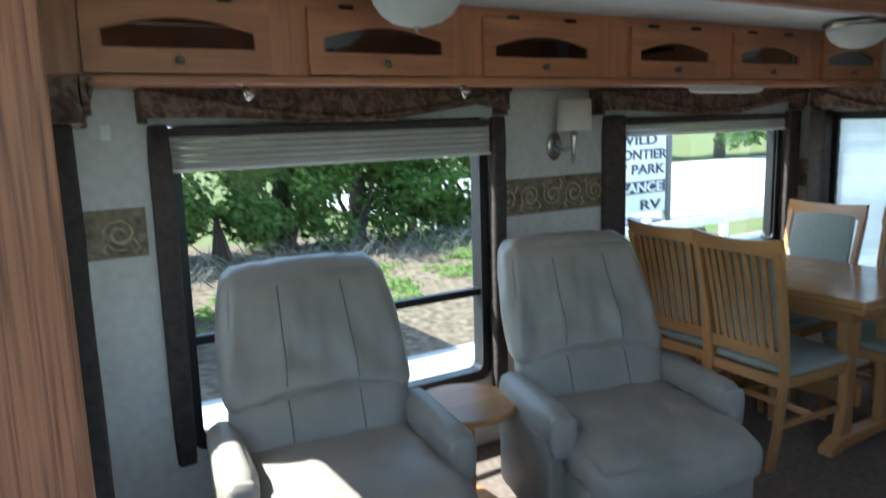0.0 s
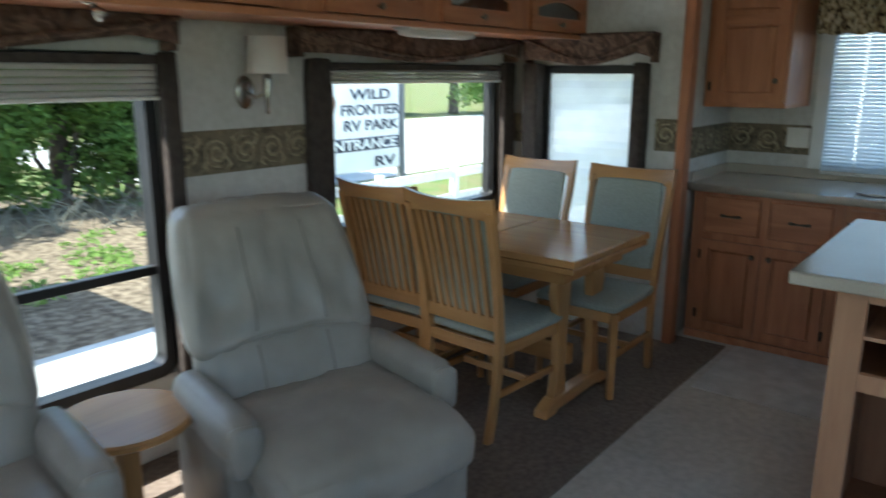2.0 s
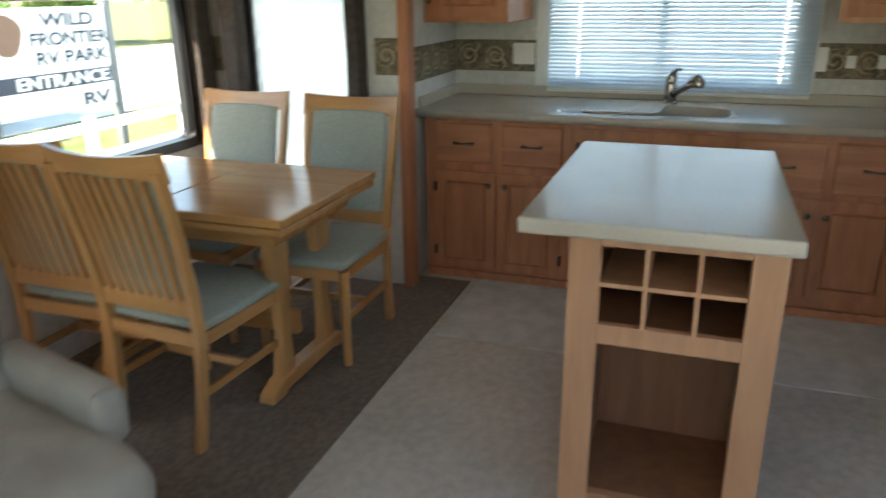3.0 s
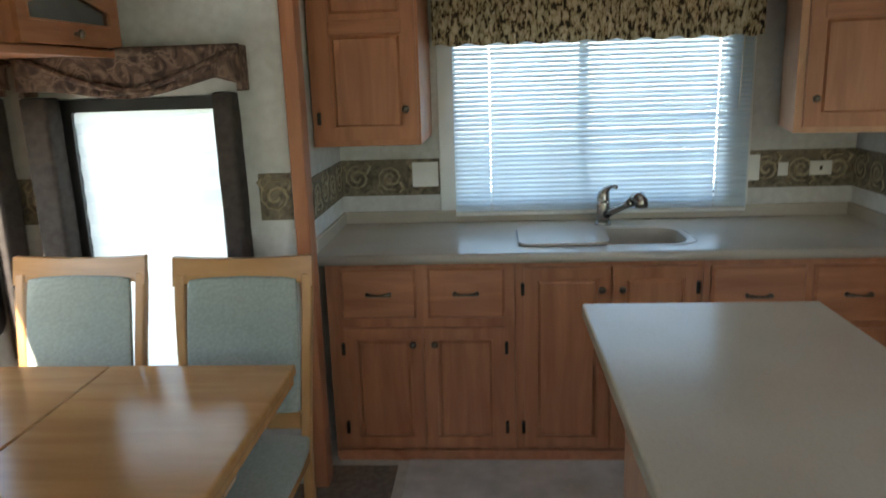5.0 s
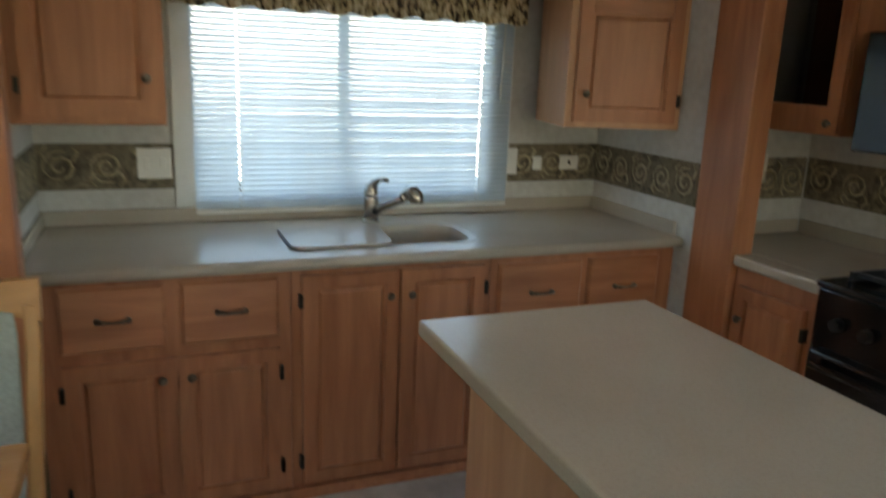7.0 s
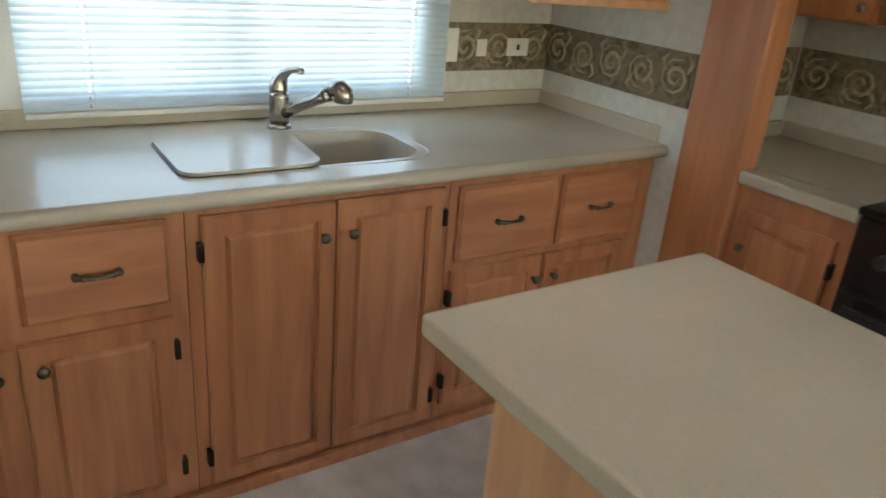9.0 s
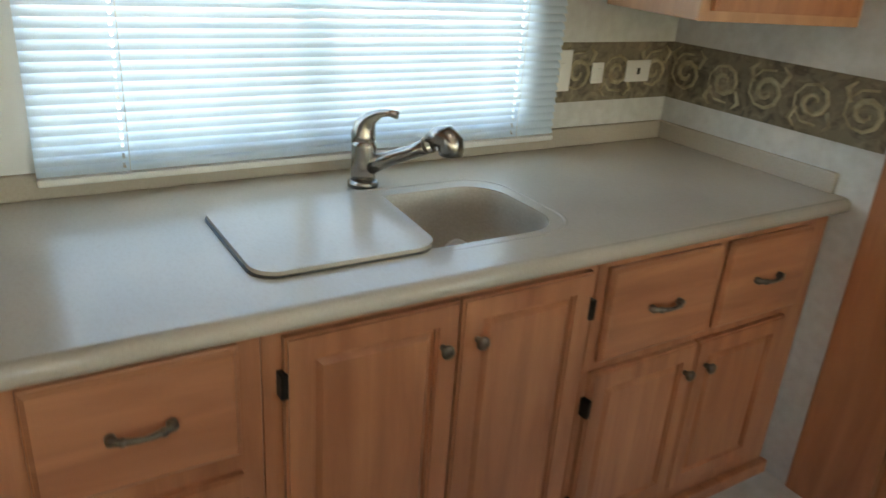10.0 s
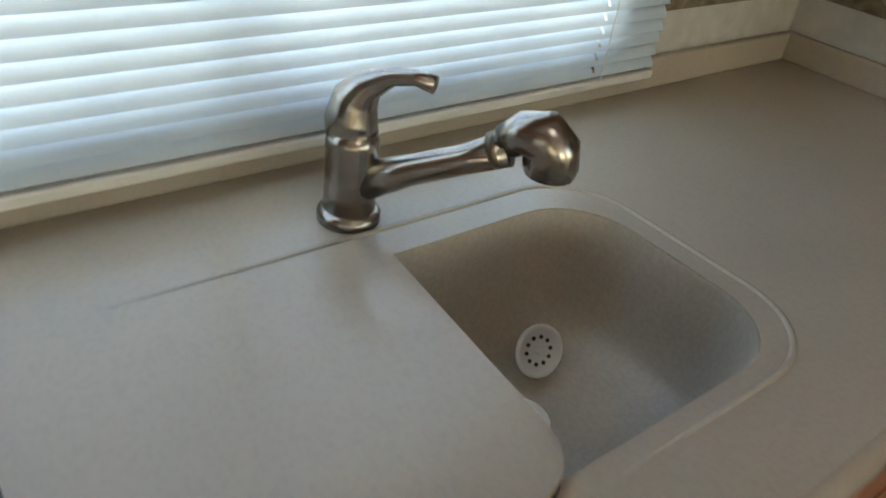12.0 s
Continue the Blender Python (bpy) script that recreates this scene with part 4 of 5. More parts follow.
solid("light_rail", boxed(0.165, SX - 0.005, 2.662, 2.679, 1.70, 1.725, bevel=0.004), oak_h, "oak moulding along the cupboards' lower edge", "trim")


# ---- lamps ----
def ceiling_bowl(x, y):
    c = thing("ceiling_light", "flush ceiling light with frosted bowl and nickel rim", "ceiling light", pose(x, y, SLIDE_TOP), "ceiling lights")
    part("rim", lathe(bmesh.new(), [(0.12, 0.0), (0.15, -0.012), (0.155, -0.024), (0.146, -0.034), (0.135, -0.036)], 36), nickel, c, "", True)
    part("bowl", lathe(bmesh.new(), [(0.138, -0.03), (0.132, -0.062), (0.11, -0.096), (0.075, -0.12), (0.03, -0.132), (0.004, -0.133)], 36), frosted, c, "frosted white glass bowl", True)
    part("finial", ball(bmesh.new(), (0, 0, -0.138), 0.011, (1, 1, 1), 10), nickel, c, "", True)
    return c


ceiling_bowl(1.20, 2.35)
ceiling_bowl(3.60, 2.35)
for x in (0.77, 1.605):
    c = thing("reading_spot", "small nickel swivel reading light under the cupboard", "spotlight", pose(x, 2.74, 1.709), "reading lights")
    part("plate", rod(bmesh.new(), (0, 0, -0.008), (0, 0, 0), 0.02), nickel, c, "", True)
    part("head", rod(bmesh.new(), (0.004, -0.004, -0.014), (0.02, -0.03, -0.042), 0.011, 0.020), nickel, c, "", True)
c = thing("under_cupboard_light", "white plastic strip light under the cupboard", "strip light", pose(3.0, 2.74, 1.709))
part("base", boxed(0, 0.5, 0, 0.11, -0.010, 0, bevel=0.003), white_plastic, c)
bm = cushion(bmesh.new(), 0.01, 0.49, 0.008, 0.102, -0.038, -0.008, r=0.02, puff=0.002, wrinkle=0, n=8)
part("diffuser", bm, frosted, c, "", True)
c = thing("wall_lamp", "nickel wall lamp with a white drum shade", "wall lamp", pose(2.435, WY, 1.435))
part("back_plate", ball(bmesh.new(), (-0.01, -0.012, 0.0), 0.062, (0.75, 0.22, 1.1), 20), nickel, c, "", True)
part("arm", tube(bmesh.new(), [(-0.01, -0.02, 0.0), (0.0, -0.07, -0.02), (0.03, -0.10, 0.0), (0.035, -0.105, 0.04)], [0.008] * 4, 8), nickel, c, "", True)
part("stem", tube(bmesh.new(), [(0.03, -0.105, -0.085), (0.03, -0.105, -0.03), (0.033, -0.105, 0.05), (0.035, -0.105, 0.08)], [0.007, 0.010, 0.018, 0.012], 12), nickel, c, "", True)
bm = lathe(bmesh.new(), [(0.083, 0.075), (0.083, 0.077), (0.080, 0.22), (0.078, 0.22)], 32, (0.035, -0.105, 0))
part("shade", bm, shade_cloth, c, "white drum shade", True)


def plate(name, label, m, w, h, marks):
    c = thing(name, label, "wall plate", m)
    part("cover", boxed(-w / 2, w / 2, -0.007, -0.0005, -h / 2, h / 2, bevel=0.002), white_plastic, c)
    for x, z, mw, mh, dark in marks:
        part("switch", boxed(x - mw / 2, x + mw / 2, -0.010, -0.006, z - mh / 2, z + mh / 2, bevel=0.001, seg=1), bronze if dark else white_plastic, c)
    return c


def on_kitchen(y, z):
    return pose(KX - 0.005, y, z, 0, 0, -90)


plate("light_switch", "white double switch plate beside the window", on_kitchen(1.69, 1.145), 0.125, 0.118, [(-0.03, 0, 0.02, 0.045, 0), (0.03, 0, 0.02, 0.045, 0)])
plate("light_switch", "white switch plate beside the window", on_kitchen(0.16, 1.14), 0.075, 0.12, [(0, 0, 0.02, 0.045, 0)])
plate("light_switch", "small white switch on the border", on_kitchen(0.015, 1.13), 0.045, 0.062, [(0, 0, 0.018, 0.03, 0)])
plate("socket", "white wall socket on the border", on_kitchen(-0.155, 1.132), 0.10, 0.066, [(0.0, 0.0, 0.012, 0.02, 1)])
plate("socket", "white wall socket beside the stove", pose(4.654, -0.66, 1.19, 0, 0, -90), 0.07, 0.12, [(0, 0.025, 0.02, 0.02, 1), (0, -0.025, 0.02, 0.02, 1)])
plate("thermostat", "small white sensor on the wall", pose(0.415, WY, 1.565), 0.035, 0.055, [])
tagged(part("paper_note", boxed(4.652, 4.659, -0.47, -0.385, 1.20, 1.36), paper), "white paper notice on the wall", "notice")
for z in (1.30, 1.26):
    part("print_line", boxed(4.6505, 4.6525, -0.465, -0.39, z, z + 0.006), bronze, bpy.data.objects["paper_note"])

# ---- stove side ----
c = thing("corner_cabinet", "honey oak base cabinet beside the stove", "cabinet", pose(4.06, -0.335, 0))
part("body", boxed(0, 0.38, 0, 0.585, 0.004, 0.868), oak_v, c)
panel_door(c, 0.03, 0.345, 0.06, 0.80, (0.07, 0.68), "rt rb")
w = tagged(part("side_worktop", boxed(3.985, 4.656, YB + 0.002, -0.41, 0.868, 0.91), counter_top), "beige solid-surface worktop beside the stove", "worktop")
part("front_strip", boxed(3.985, 4.368, -0.41, -0.31, 0.868, 0.91, bevel=0.008), counter_top, w)
part("backsplash", boxed(4.64, 4.655, YB + 0.02, -0.41, 0.91, 0.968, bevel=0.004), counter_top, w)
part("backsplash", boxed(3.4, 4.64, YB + 0.003, YB + 0.018, 0.91, 0.968, bevel=0.004), counter_top, w)
c = thing("stove", "black enamel gas range", "stove", pose(3.42, -0.31, 0))
part("body", boxed(0, 0.62, 0, 0.60, 0.0, 0.90, bevel=0.008), black_gloss, c)
part("hob", boxed(-0.005, 0.625, -0.01, 0.60, 0.901, 0.925, bevel=0.008), black_gloss, c)
part("oven_door", boxed(0.02, 0.60, -0.03, -0.001, 0.15, 0.70, bevel=0.01), black_gloss, c)
part("oven_handle", rod(bmesh.new(), (0.06, -0.06, 0.66), (0.56, -0.06, 0.66), 0.011), black_gloss, c)
for x in (0.15, 0.47):
    bm = bmesh.new()
    for k in range(4):
        box(bm, x - 0.11, x + 0.11, 0.10 + k * 0.12, 0.112 + k * 0.12, 0.94, 0.955)
    box(bm, x - 0.11, x - 0.098, 0.08, 0.52, 0.926, 0.956)
    box(bm, x + 0.098, x + 0.11, 0.08, 0.52, 0.926, 0.956)
    part("grate", bm, black_frame, c)
for k in range(5):
    part("dial", rod(bmesh.new(), (0.1 + k * 0.105, -0.001, 0.80), (0.1 + k * 0.105, -0.03, 0.80), 0.02), black_frame, c)
c = thing("glass_wall_cabinet", "honey oak wall cabinet with an arched glass door", "cabinet", pose(4.225, -0.60, 0))
bm = boxed(0, 0.39, 0.001, -YB - 0.602 + 0.0, 1.36, 1.38)
box(bm, 0, 0.02, 0.001, -YB - 0.602, 1.38, 2.109)
box(bm, 0.37, 0.39, 0.001, -YB - 0.602, 1.38, 2.109)
part("body", bm, oak_v, c)
# back painted near-black for the shade inside
part("back", boxed(0.02, 0.37, -YB - 0.615, -YB - 0.603, 1.38, 2.109), shade_black, c)
glass_door(c, 0.0, 0.39, 1.37, 2.10, 1.465, 2.03, 0.06, 0.36, oak_v)
c.matrix_basis = pose(4.635, -0.60, 0, 0, 0, 180)
c = thing("microwave", "black built-in microwave over the stove", "microwave", pose(3.56, -0.90, 1.32))
part("body", boxed(0, 0.60, 0, 0.34, 0, 0.40, bevel=0.008), black_gloss, c)
part("door", boxed(0.02, 0.45, 0.341, 0.36, 0.02, 0.38, bevel=0.006), black_gloss, c)
c = bpy.data.objects["corner_cabinet"]
c.matrix_basis = pose(4.368, -0.335, 0, 0, 0, 180)
c = bpy.data.objects["stove"]
c.matrix_basis = pose(3.98, -0.31, 0, 0, 0, 180)

# ---- island ----
c = thing("kitchen_island", "pale oak island with wine rack and open shelf", "kitchen island", pose(2.92, 0.985, 0, 0, 0, -90))
IW, ID = 0.535, 0.93
for x in (0, IW - 0.085):
    part("stile", boxed(x, x + 0.085, 0, 0.03, 0.0, 0.895, bevel=0.003), oak_pale, c)
for z0, z1 in ((0.855, 0.895), (0.575, 0.632), (0.02, 0.092)):
    part("rail", boxed(0.085, IW - 0.085, 0.001, 0.03, z0, z1, bevel=0.002), oak_pale, c)
for s in (0, IW - 0.018):
    part("side_panel", boxed(s, s + 0.018, 0.03, ID, 0.0, 0.895), oak_pale, c)
# back, shelves and liners wear the recess shade as darker wood
part("back_panel", boxed(0.018, IW - 0.018, 0.40, ID - 0.001, 0.0, 0.895), shaded_wood, c)
part("shelf", boxed(0.018, IW - 0.018, 0.03, 0.40, 0.07, 0.092), shaded_wood, c)
part("shelf", boxed(0.018, IW - 0.018, 0.03, 0.40, 0.60, 0.62), shaded_wood, c)
part("liner", boxed(0.05, 0.06, 0.03, 0.40, 0.092, 0.60), shaded_wood, c)
part("liner", boxed(IW - 0.06, IW - 0.05, 0.03, 0.40, 0.092, 0.60), shaded_wood, c)
for x in (0.202, 0.333):
    part("rack_divider", boxed(x - 0.006, x + 0.006, 0.004, 0.38, 0.632, 0.855), oak_pale, c)
part("rack_divider", boxed(0.085, IW - 0.085, 0.006, 0.38, 0.740, 0.752), oak_pale, c)
bm = bmesh.new()
box(bm, 2.84, 3.91, 0.43, 1.11, 0.896, 0.938, bevel=0.008, seg=3)
tagged(part("island_top", bm, counter_top), "beige solid-surface top on the kitchen island", "worktop")

# ---- dining table ----
c = thing("dining_table", "honey wood extending dining table on trestle legs", "table", pose(3.475, 2.54, 0.006))
part("tabletop", boxed(-0.38, 0.38, -0.575, -0.001, 0.735, 0.768, bevel=0.006), ash_y, c)
part("tabletop", boxed(-0.38, 0.38, 0.001, 0.575, 0.735, 0.768, bevel=0.006), ash_y, c)
part("under_leaf", boxed(-0.372, 0.372, -0.568, 0.568, 0.705, 0.731, bevel=0.005), ash_y, c)
bm = boxed(-0.29, -0.27, -0.48, 0.50, 0.635, 0.704)
box(bm, 0.27, 0.29, -0.48, 0.50, 0.635, 0.704)
box(bm, -0.27, 0.27, -0.48, -0.46, 0.635, 0.704)
box(bm, -0.27, 0.27, 0.48, 0.50, 0.635, 0.704)
part("apron", bm, ash_y, c)
for y in (-0.40, 0.40):
    for x in (-0.16, 0.16):
        s = 1 if x > 0 else -1
        out = [(x - 0.055 * s, 0.70), (x + 0.055 * s, 0.70), (x + 0.075 * s, 0.56), (x + 0.035 * s, 0.40), (x + 0.03 * s, 0.25), (x + 0.06 * s, 0.07), (x - 0.04 * s, 0.07), (x - 0.03 * s, 0.25), (x - 0.045 * s, 0.42), (x - 0.06 * s, 0.56)]
        bm = prism(bmesh.new(), out, 1, y - 0.022, y + 0.022)
        bmesh.ops.bevel(bm, geom=bm.edges[:], offset=0.005, segments=2, affect="EDGES")
        part("leg", bm, ash_v, c)
    out = [(-0.31, 0.0), (-0.22, 0.0), (-0.20, 0.015), (0.20, 0.015), (0.22, 0.0), (0.31, 0.0), (0.30, 0.035), (0.22, 0.07), (-0.22, 0.07), (-0.30, 0.035)]
    bm = prism(bmesh.new(), out, 1, y - 0.035, y + 0.035)
    bmesh.ops.bevel(bm, geom=bm.edges[:], offset=0.005, segments=2, affect="EDGES")
    part("foot", bm, ash_h, c)
part("stretcher", boxed(-0.02, 0.02, -0.38, 0.38, 0.16, 0.26, bevel=0.005), ash_y, c)


# ---- dining chairs (front towards local -y) ----
def dining_chair():
    c = thing("dining_chair", "light wood slat-back dining chair with sage cloth padding", "chair", pose(0, 0, 0), "chairs round the table")
    # rear posts lean back above the seat and rake slightly below it
    def rear(z):
        return 0.235 + (0.045 * ((0.44 - z) / 0.44) ** 2 if z < 0.44 else 0.115 * ((z - 0.44) / 0.60) ** 1.3)
    for s in (-1, 1):
        bm = bmesh.new()
        zs = [0.0, 0.15, 0.30, 0.44, 0.60, 0.75, 0.90, 0.99]
        rings = []
        for z in zs:
            x, y = s * (0.180 + 0.032 * min(1, z / 0.9)), rear(z)
            rings.append([bm.verts.new((x + a * 0.016, y + b * 0.020, z)) for a, b in ((-1, -1), (1, -1), (1, 1), (-1, 1))])
        for a, b in zip(rings, rings[1:]):
            for k in range(4):
                bm.faces.new((a[k], a[(k + 1) % 4], b[(k + 1) % 4], b[k]))
        bm.faces.new(rings[0][::-1])
        bm.faces.new(rings[-1])
        bmesh.ops.bevel(bm, geom=bm.edges[:], offset=0.004, segments=1, affect="EDGES")
        part("rear_leg", bm, ash_v, c)
        part("front_leg", rod(bmesh.new(), (s * 0.195, -0.205, 0.0), (s * 0.195, -0.205, 0.42), 0.019, 0.027, 4), ash_v, c)
        part("side_rail", boxed(s * 0.195 - 0.011, s * 0.195 + 0.011, -0.20, 0.235, 0.375, 0.425, bevel=0.003), ash_y, c)
        part("side_stretcher", boxed(s * 0.19 - 0.008, s * 0.19 + 0.008, -0.20, 0.25, 0.19, 0.22, bevel=0.003), ash_y, c)
    part("front_rail", boxed(-0.18, 0.18, -0.216, -0.194, 0.375, 0.425, bevel=0.003), ash_h, c)
    part("rear_rail", boxed(-0.18, 0.18, 0.225, 0.247, 0.375, 0.425, bevel=0.003), ash_h, c)
    part("cross_stretcher", boxed(-0.185, 0.185, 0.0, 0.02, 0.19, 0.22, bevel=0.003), ash_h, c)

    def curve(x, z):
        return rear(z) + 0.026 * (1 - (x / 0.2) ** 2)
    bm = bmesh.new()
    n = 12
    cols = []
    for k in range(n + 1):
        x = -0.232 + 0.464 * k / n
        z0, z1 = 0.955 + 0.02 * (1 - (x / 0.22) ** 2), 1.045 - 0.014 * (1 - (x / 0.22) ** 2)
        cols.append([bm.verts.new((x, curve(x, z) + dy, z)) for z, dy in ((z0, -0.014), (z1, -0.012), (z1, 0.012), (z0, 0.014))])
    for a, b in zip(cols, cols[1:]):
        for k in range(4):
            bm.faces.new((a[k], a[(k + 1) % 4], b[(k + 1) % 4], b[k]))
    bm.faces.new(cols[0][::-1])
    bm.faces.new(cols[-1])
    bmesh.ops.recalc_face_normals(bm, faces=bm.faces)
    part("top_rail", bm, ash_h, c, "curved top rail", False)
    part("lower_rail", boxed(-0.185, 0.185, rear(0.52) - 0.012, rear(0.52) + 0.012, 0.485, 0.545, bevel=0.004), ash_h, c)
    for k in range(8):
        x = -0.154 + 0.308 * k / 7
        bm = bmesh.new()
        pts = [0.53, 0.68, 0.82, 0.965]
        rings = []
        for z in pts:
            y = rear(z) + (curve(x, z) - rear(z)) * (z - 0.53) / 0.44 + 0.004
            xx = x * (0.94 + 0.06 * (z - 0.53) / 0.44)
            rings.append([bm.verts.new((xx + a * 0.010, y + b * 0.007, z)) for a, b in ((-1, -1), (1, -1), (1, 1), (-1, 1))])
        for a, b in zip(rings, rings[1:]):
            for q in range(4):
                bm.faces.new((a[q], a[(q + 1) % 4], b[(q + 1) % 4], b[q]))
        bmesh.ops.recalc_face_normals(bm, faces=bm.faces)
        part("slat", bm, ash_v, c)
    bm = cushion(bmesh.new(), -0.215, 0.215, -0.235, 0.225, 0.425, 0.475, r=0.02, puff=0.012, wrinkle=0.002, n=8)
    part("seat", bm, seat_cloth, c, "sage cloth seat pad", True)
    bm = cushion(bmesh.new(), -0.180, 0.180, -0.034, -0.006, 0.545, 0.975, r=0.012, puff=0.006, wrinkle=0.001, n=8,
                 bend=lambda p: (p.x, p.y + rear(p.z) + 0.014 * (1 - (p.x / 0.2) ** 2), p.z))
    part("back_pad", bm, seat_cloth, c, "sage cloth back pad", True)
    return c


chair = dining_chair()
chair.matrix_basis = pose(3.125, 2.35, 0.006, 0, 0, 86)
copy_thing(chair, pose(3.185, 2.82, 0.006, 0, 0, 90))
copy_thing(chair, pose(3.76, 2.185, 0.006, 0, 0, -90))
copy_thing(chair, pose(3.80, 2.765, 0.006, 0, 0, -91))


# ---- recliners (front towards local -y) ----
def recliner(m, label):
    c = thing("recliner", label, "armchair", m, "armchairs by the window")

    def lean(p):
        h = max(0.0, p.z - 0.40)
        w = 1 - 0.15 * max(0.0, (p.z - 0.62) / 0.5) ** 1.3
        return (p.x * w, p.y + 0.36 * h + 0.10 * h * h, p.z)
    bm = cushion(bmesh.new(), -0.335, 0.335, -0.40, 0.30, 0.06, 0.34, r=0.03, puff=0.004, wrinkle=0.003, n=10)
    part("base", bm, leather, c, "", True)
    part("footrest", cushion(bmesh.new(), -0.325, 0.325, -0.445, -0.39, 0.09, 0.335, r=0.02, puff=0.008, wrinkle=0.004, n=10), leather, c, "folded footrest panel", True)

    def droop(p):
        f = max(0.0, (-0.25 - p.y) / 0.25)
        return (p.x * (1 + 0.04 * f), p.y, p.z - 0.05 * f * f)
    part("seat", cushion(bmesh.new(), -0.325, 0.325, -0.50, 0.16, 0.32, 0.475, r=0.06, puff=0.022, wrinkle=0.013, n=22, bend=droop, seed=2), leather, c, "", True)
    for s in (-1, 1):
        x0, x1 = (0.30, 0.405) if s > 0 else (-0.405, -0.30)
        a = part("armrest", cushion(bmesh.new(), x0, x1, -0.28, 0.20, 0.42, 0.565, r=0.045, puff=0.008, wrinkle=0.005, n=12, seed=s + 4), leather, c, "", True)
        part("arm_side", cushion(bmesh.new(), x0 + 0.015 * (s > 0), x1 - 0.015 * (s < 0), -0.25, 0.20, 0.10, 0.44, r=0.025, puff=0.003, wrinkle=0.004, n=8), leather, a, "", True)
        part("arm_cap", cushion(bmesh.new(), x0 + 0.008, x1 - 0.008, -0.302, -0.262, 0.40, 0.545, r=0.018, puff=0.006, wrinkle=0.006, n=8, seed=s + 11), leather, a, "folded leather arm front", True)
    part("lumbar", cushion(bmesh.new(), -0.315, 0.315, 0.045, 0.17, 0.42, 0.665, r=0.05, puff=0.02, wrinkle=0.006, n=14, bend=lean, seed=9), leather, c, "arched lower back cushion", True)

    def crest(p):
        q = Vector(lean(p))
        if p.z < 0.75:
            q.z += 0.055 * (1 - (p.x / 0.33) ** 2) * (0.75 - p.z) / 0.17
        fold = math.exp(-((p.z - 0.74) / 0.09) ** 2) * 0.042 * (abs(math.sin(p.x * 17 + 1.2 * math.copysign(p.z, p.x))) ** 0.6 - 0.6)
        if p.y < 0.10:
            q.y += fold
        return q
    part("backrest", cushion(bmesh.new(), -0.335, 0.335, 0.035, 0.20, 0.58, 1.055, r=0.055, puff=0.022, wrinkle=0.010, n=34, bend=crest, seed=5), leather, c, "", True)
    def front(x, z, y0, z0, z1, half, puff, wrinkle, seed, bend):
        """A point just proud of a cushion's front face."""
        u, w = x / half, (2 * z - z0 - z1) / (z1 - z0)
        p = Vector((x, y0 - puff * (1 - u * u) * (1 - w * w), z))
        q = Vector((p.x * 9 + seed * 7, p.y * 9, p.z * 4))
        p.y -= wrinkle * (noise.noise(q) + 0.6 * noise.noise(q * 2.3))
        p = Vector(bend(p))
        return p - Vector((0, 0.0012, 0))
    for x in (-0.13, 0.13):
        pts = [front(x, 0.635 + 0.36 * k / 23, 0.035, 0.58, 1.055, 0.335, 0.022, 0.010, 5, crest) for k in range(24)]
        part("stitching", tube(bmesh.new(), pts, [0.003] * 24, 6), seam, c, "stitched seam", True)
        pts = [front(x, 0.47 + 0.15 * k / 11, 0.045, 0.42, 0.665, 0.315, 0.02, 0.006, 9, lean) for k in range(12)]
        part("stitching", tube(bmesh.new(), pts, [0.0028] * 12, 6), seam, c, "stitched seam", True)
    part("plinth", boxed(-0.30, 0.30, -0.36, 0.28, 0.0, 0.07, bevel=0.004), black_frame, c)
    return c


recliner(pose(0.965, 2.60, 0.006, 0, 0, -9), "grey leather recliner armchair in the sunlight")
recliner(pose(2.05, 2.38, 0.006, 0, 0, -14), "grey leather recliner armchair beside the dining chairs")

c = thing("side_table", "small round light wood side table on one post", "side table", pose(1.515, 2.62, 0.006))
part("tabletop", lathe(bmesh.new(), [(0.196, 0.470), (0.205, 0.477), (0.205, 0.492), (0.198, 0.499), (0.19, 0.499)], 40), ash_h, c)
part("post", boxed(-0.028, 0.028, -0.028, 0.028, 0.06, 0.472, bevel=0.004), ash_v, c)
part("foot", boxed(-0.15, 0.15, -0.13, 0.13, 0.0, 0.06, bevel=0.012), ash_h, c)

# ---- outside ----
GZ = -0.9
solid("ground", boxed(-150, 250, -150, 250, GZ - 0.3, GZ), grass_mat, "grass that reaches the horizon", "ground")
# Drive also laid on the unseen sides, to bounce light indoors.
solid("pavement", boxed(-14, 60, -14, 7.0, GZ, GZ + 0.01), concrete, "pale sunlit concrete drive, carried round the unseen sides to bounce light", "pavement")
solid("leaf_litter", boxed(-12, 7.5, 7.0, 16, GZ, GZ + 0.012), litter_mat, "brown leaf litter below the hedge", "ground", "stuff")
solid("road", boxed(9, 120, 12.5, 27, GZ, GZ + 0.014), concrete, "bright pale road", "road")


def leaves(bm, centre, size, count, leaf, rng, droop=0.0):
    for _ in range(count):
        d = Vector((rng.gauss(0, 1), rng.gauss(0, 1), rng.gauss(0, 1))).normalized() * rng.random() ** 0.4
        p = Vector(centre) + Vector((d.x * size[0], d.y * size[1], d.z * size[2]))
        q = Euler((rng.uniform(-0.9, 0.9), rng.uniform(-0.9, 0.9), rng.uniform(0, 6.28))).to_matrix()
        s = leaf * rng.uniform(0.6, 1.4)
        a = [q @ Vector(v) * s + p for v in ((0, -0.5, 0), (0.28, 0, 0.08), (0, 0.55, 0), (-0.28, 0, 0.08))]
        a = [bm.verts.new(v) for v in a]
        bm.faces.new((a[0], a[1], a[2]))
        bm.faces.new((a[0], a[2], a[3]))


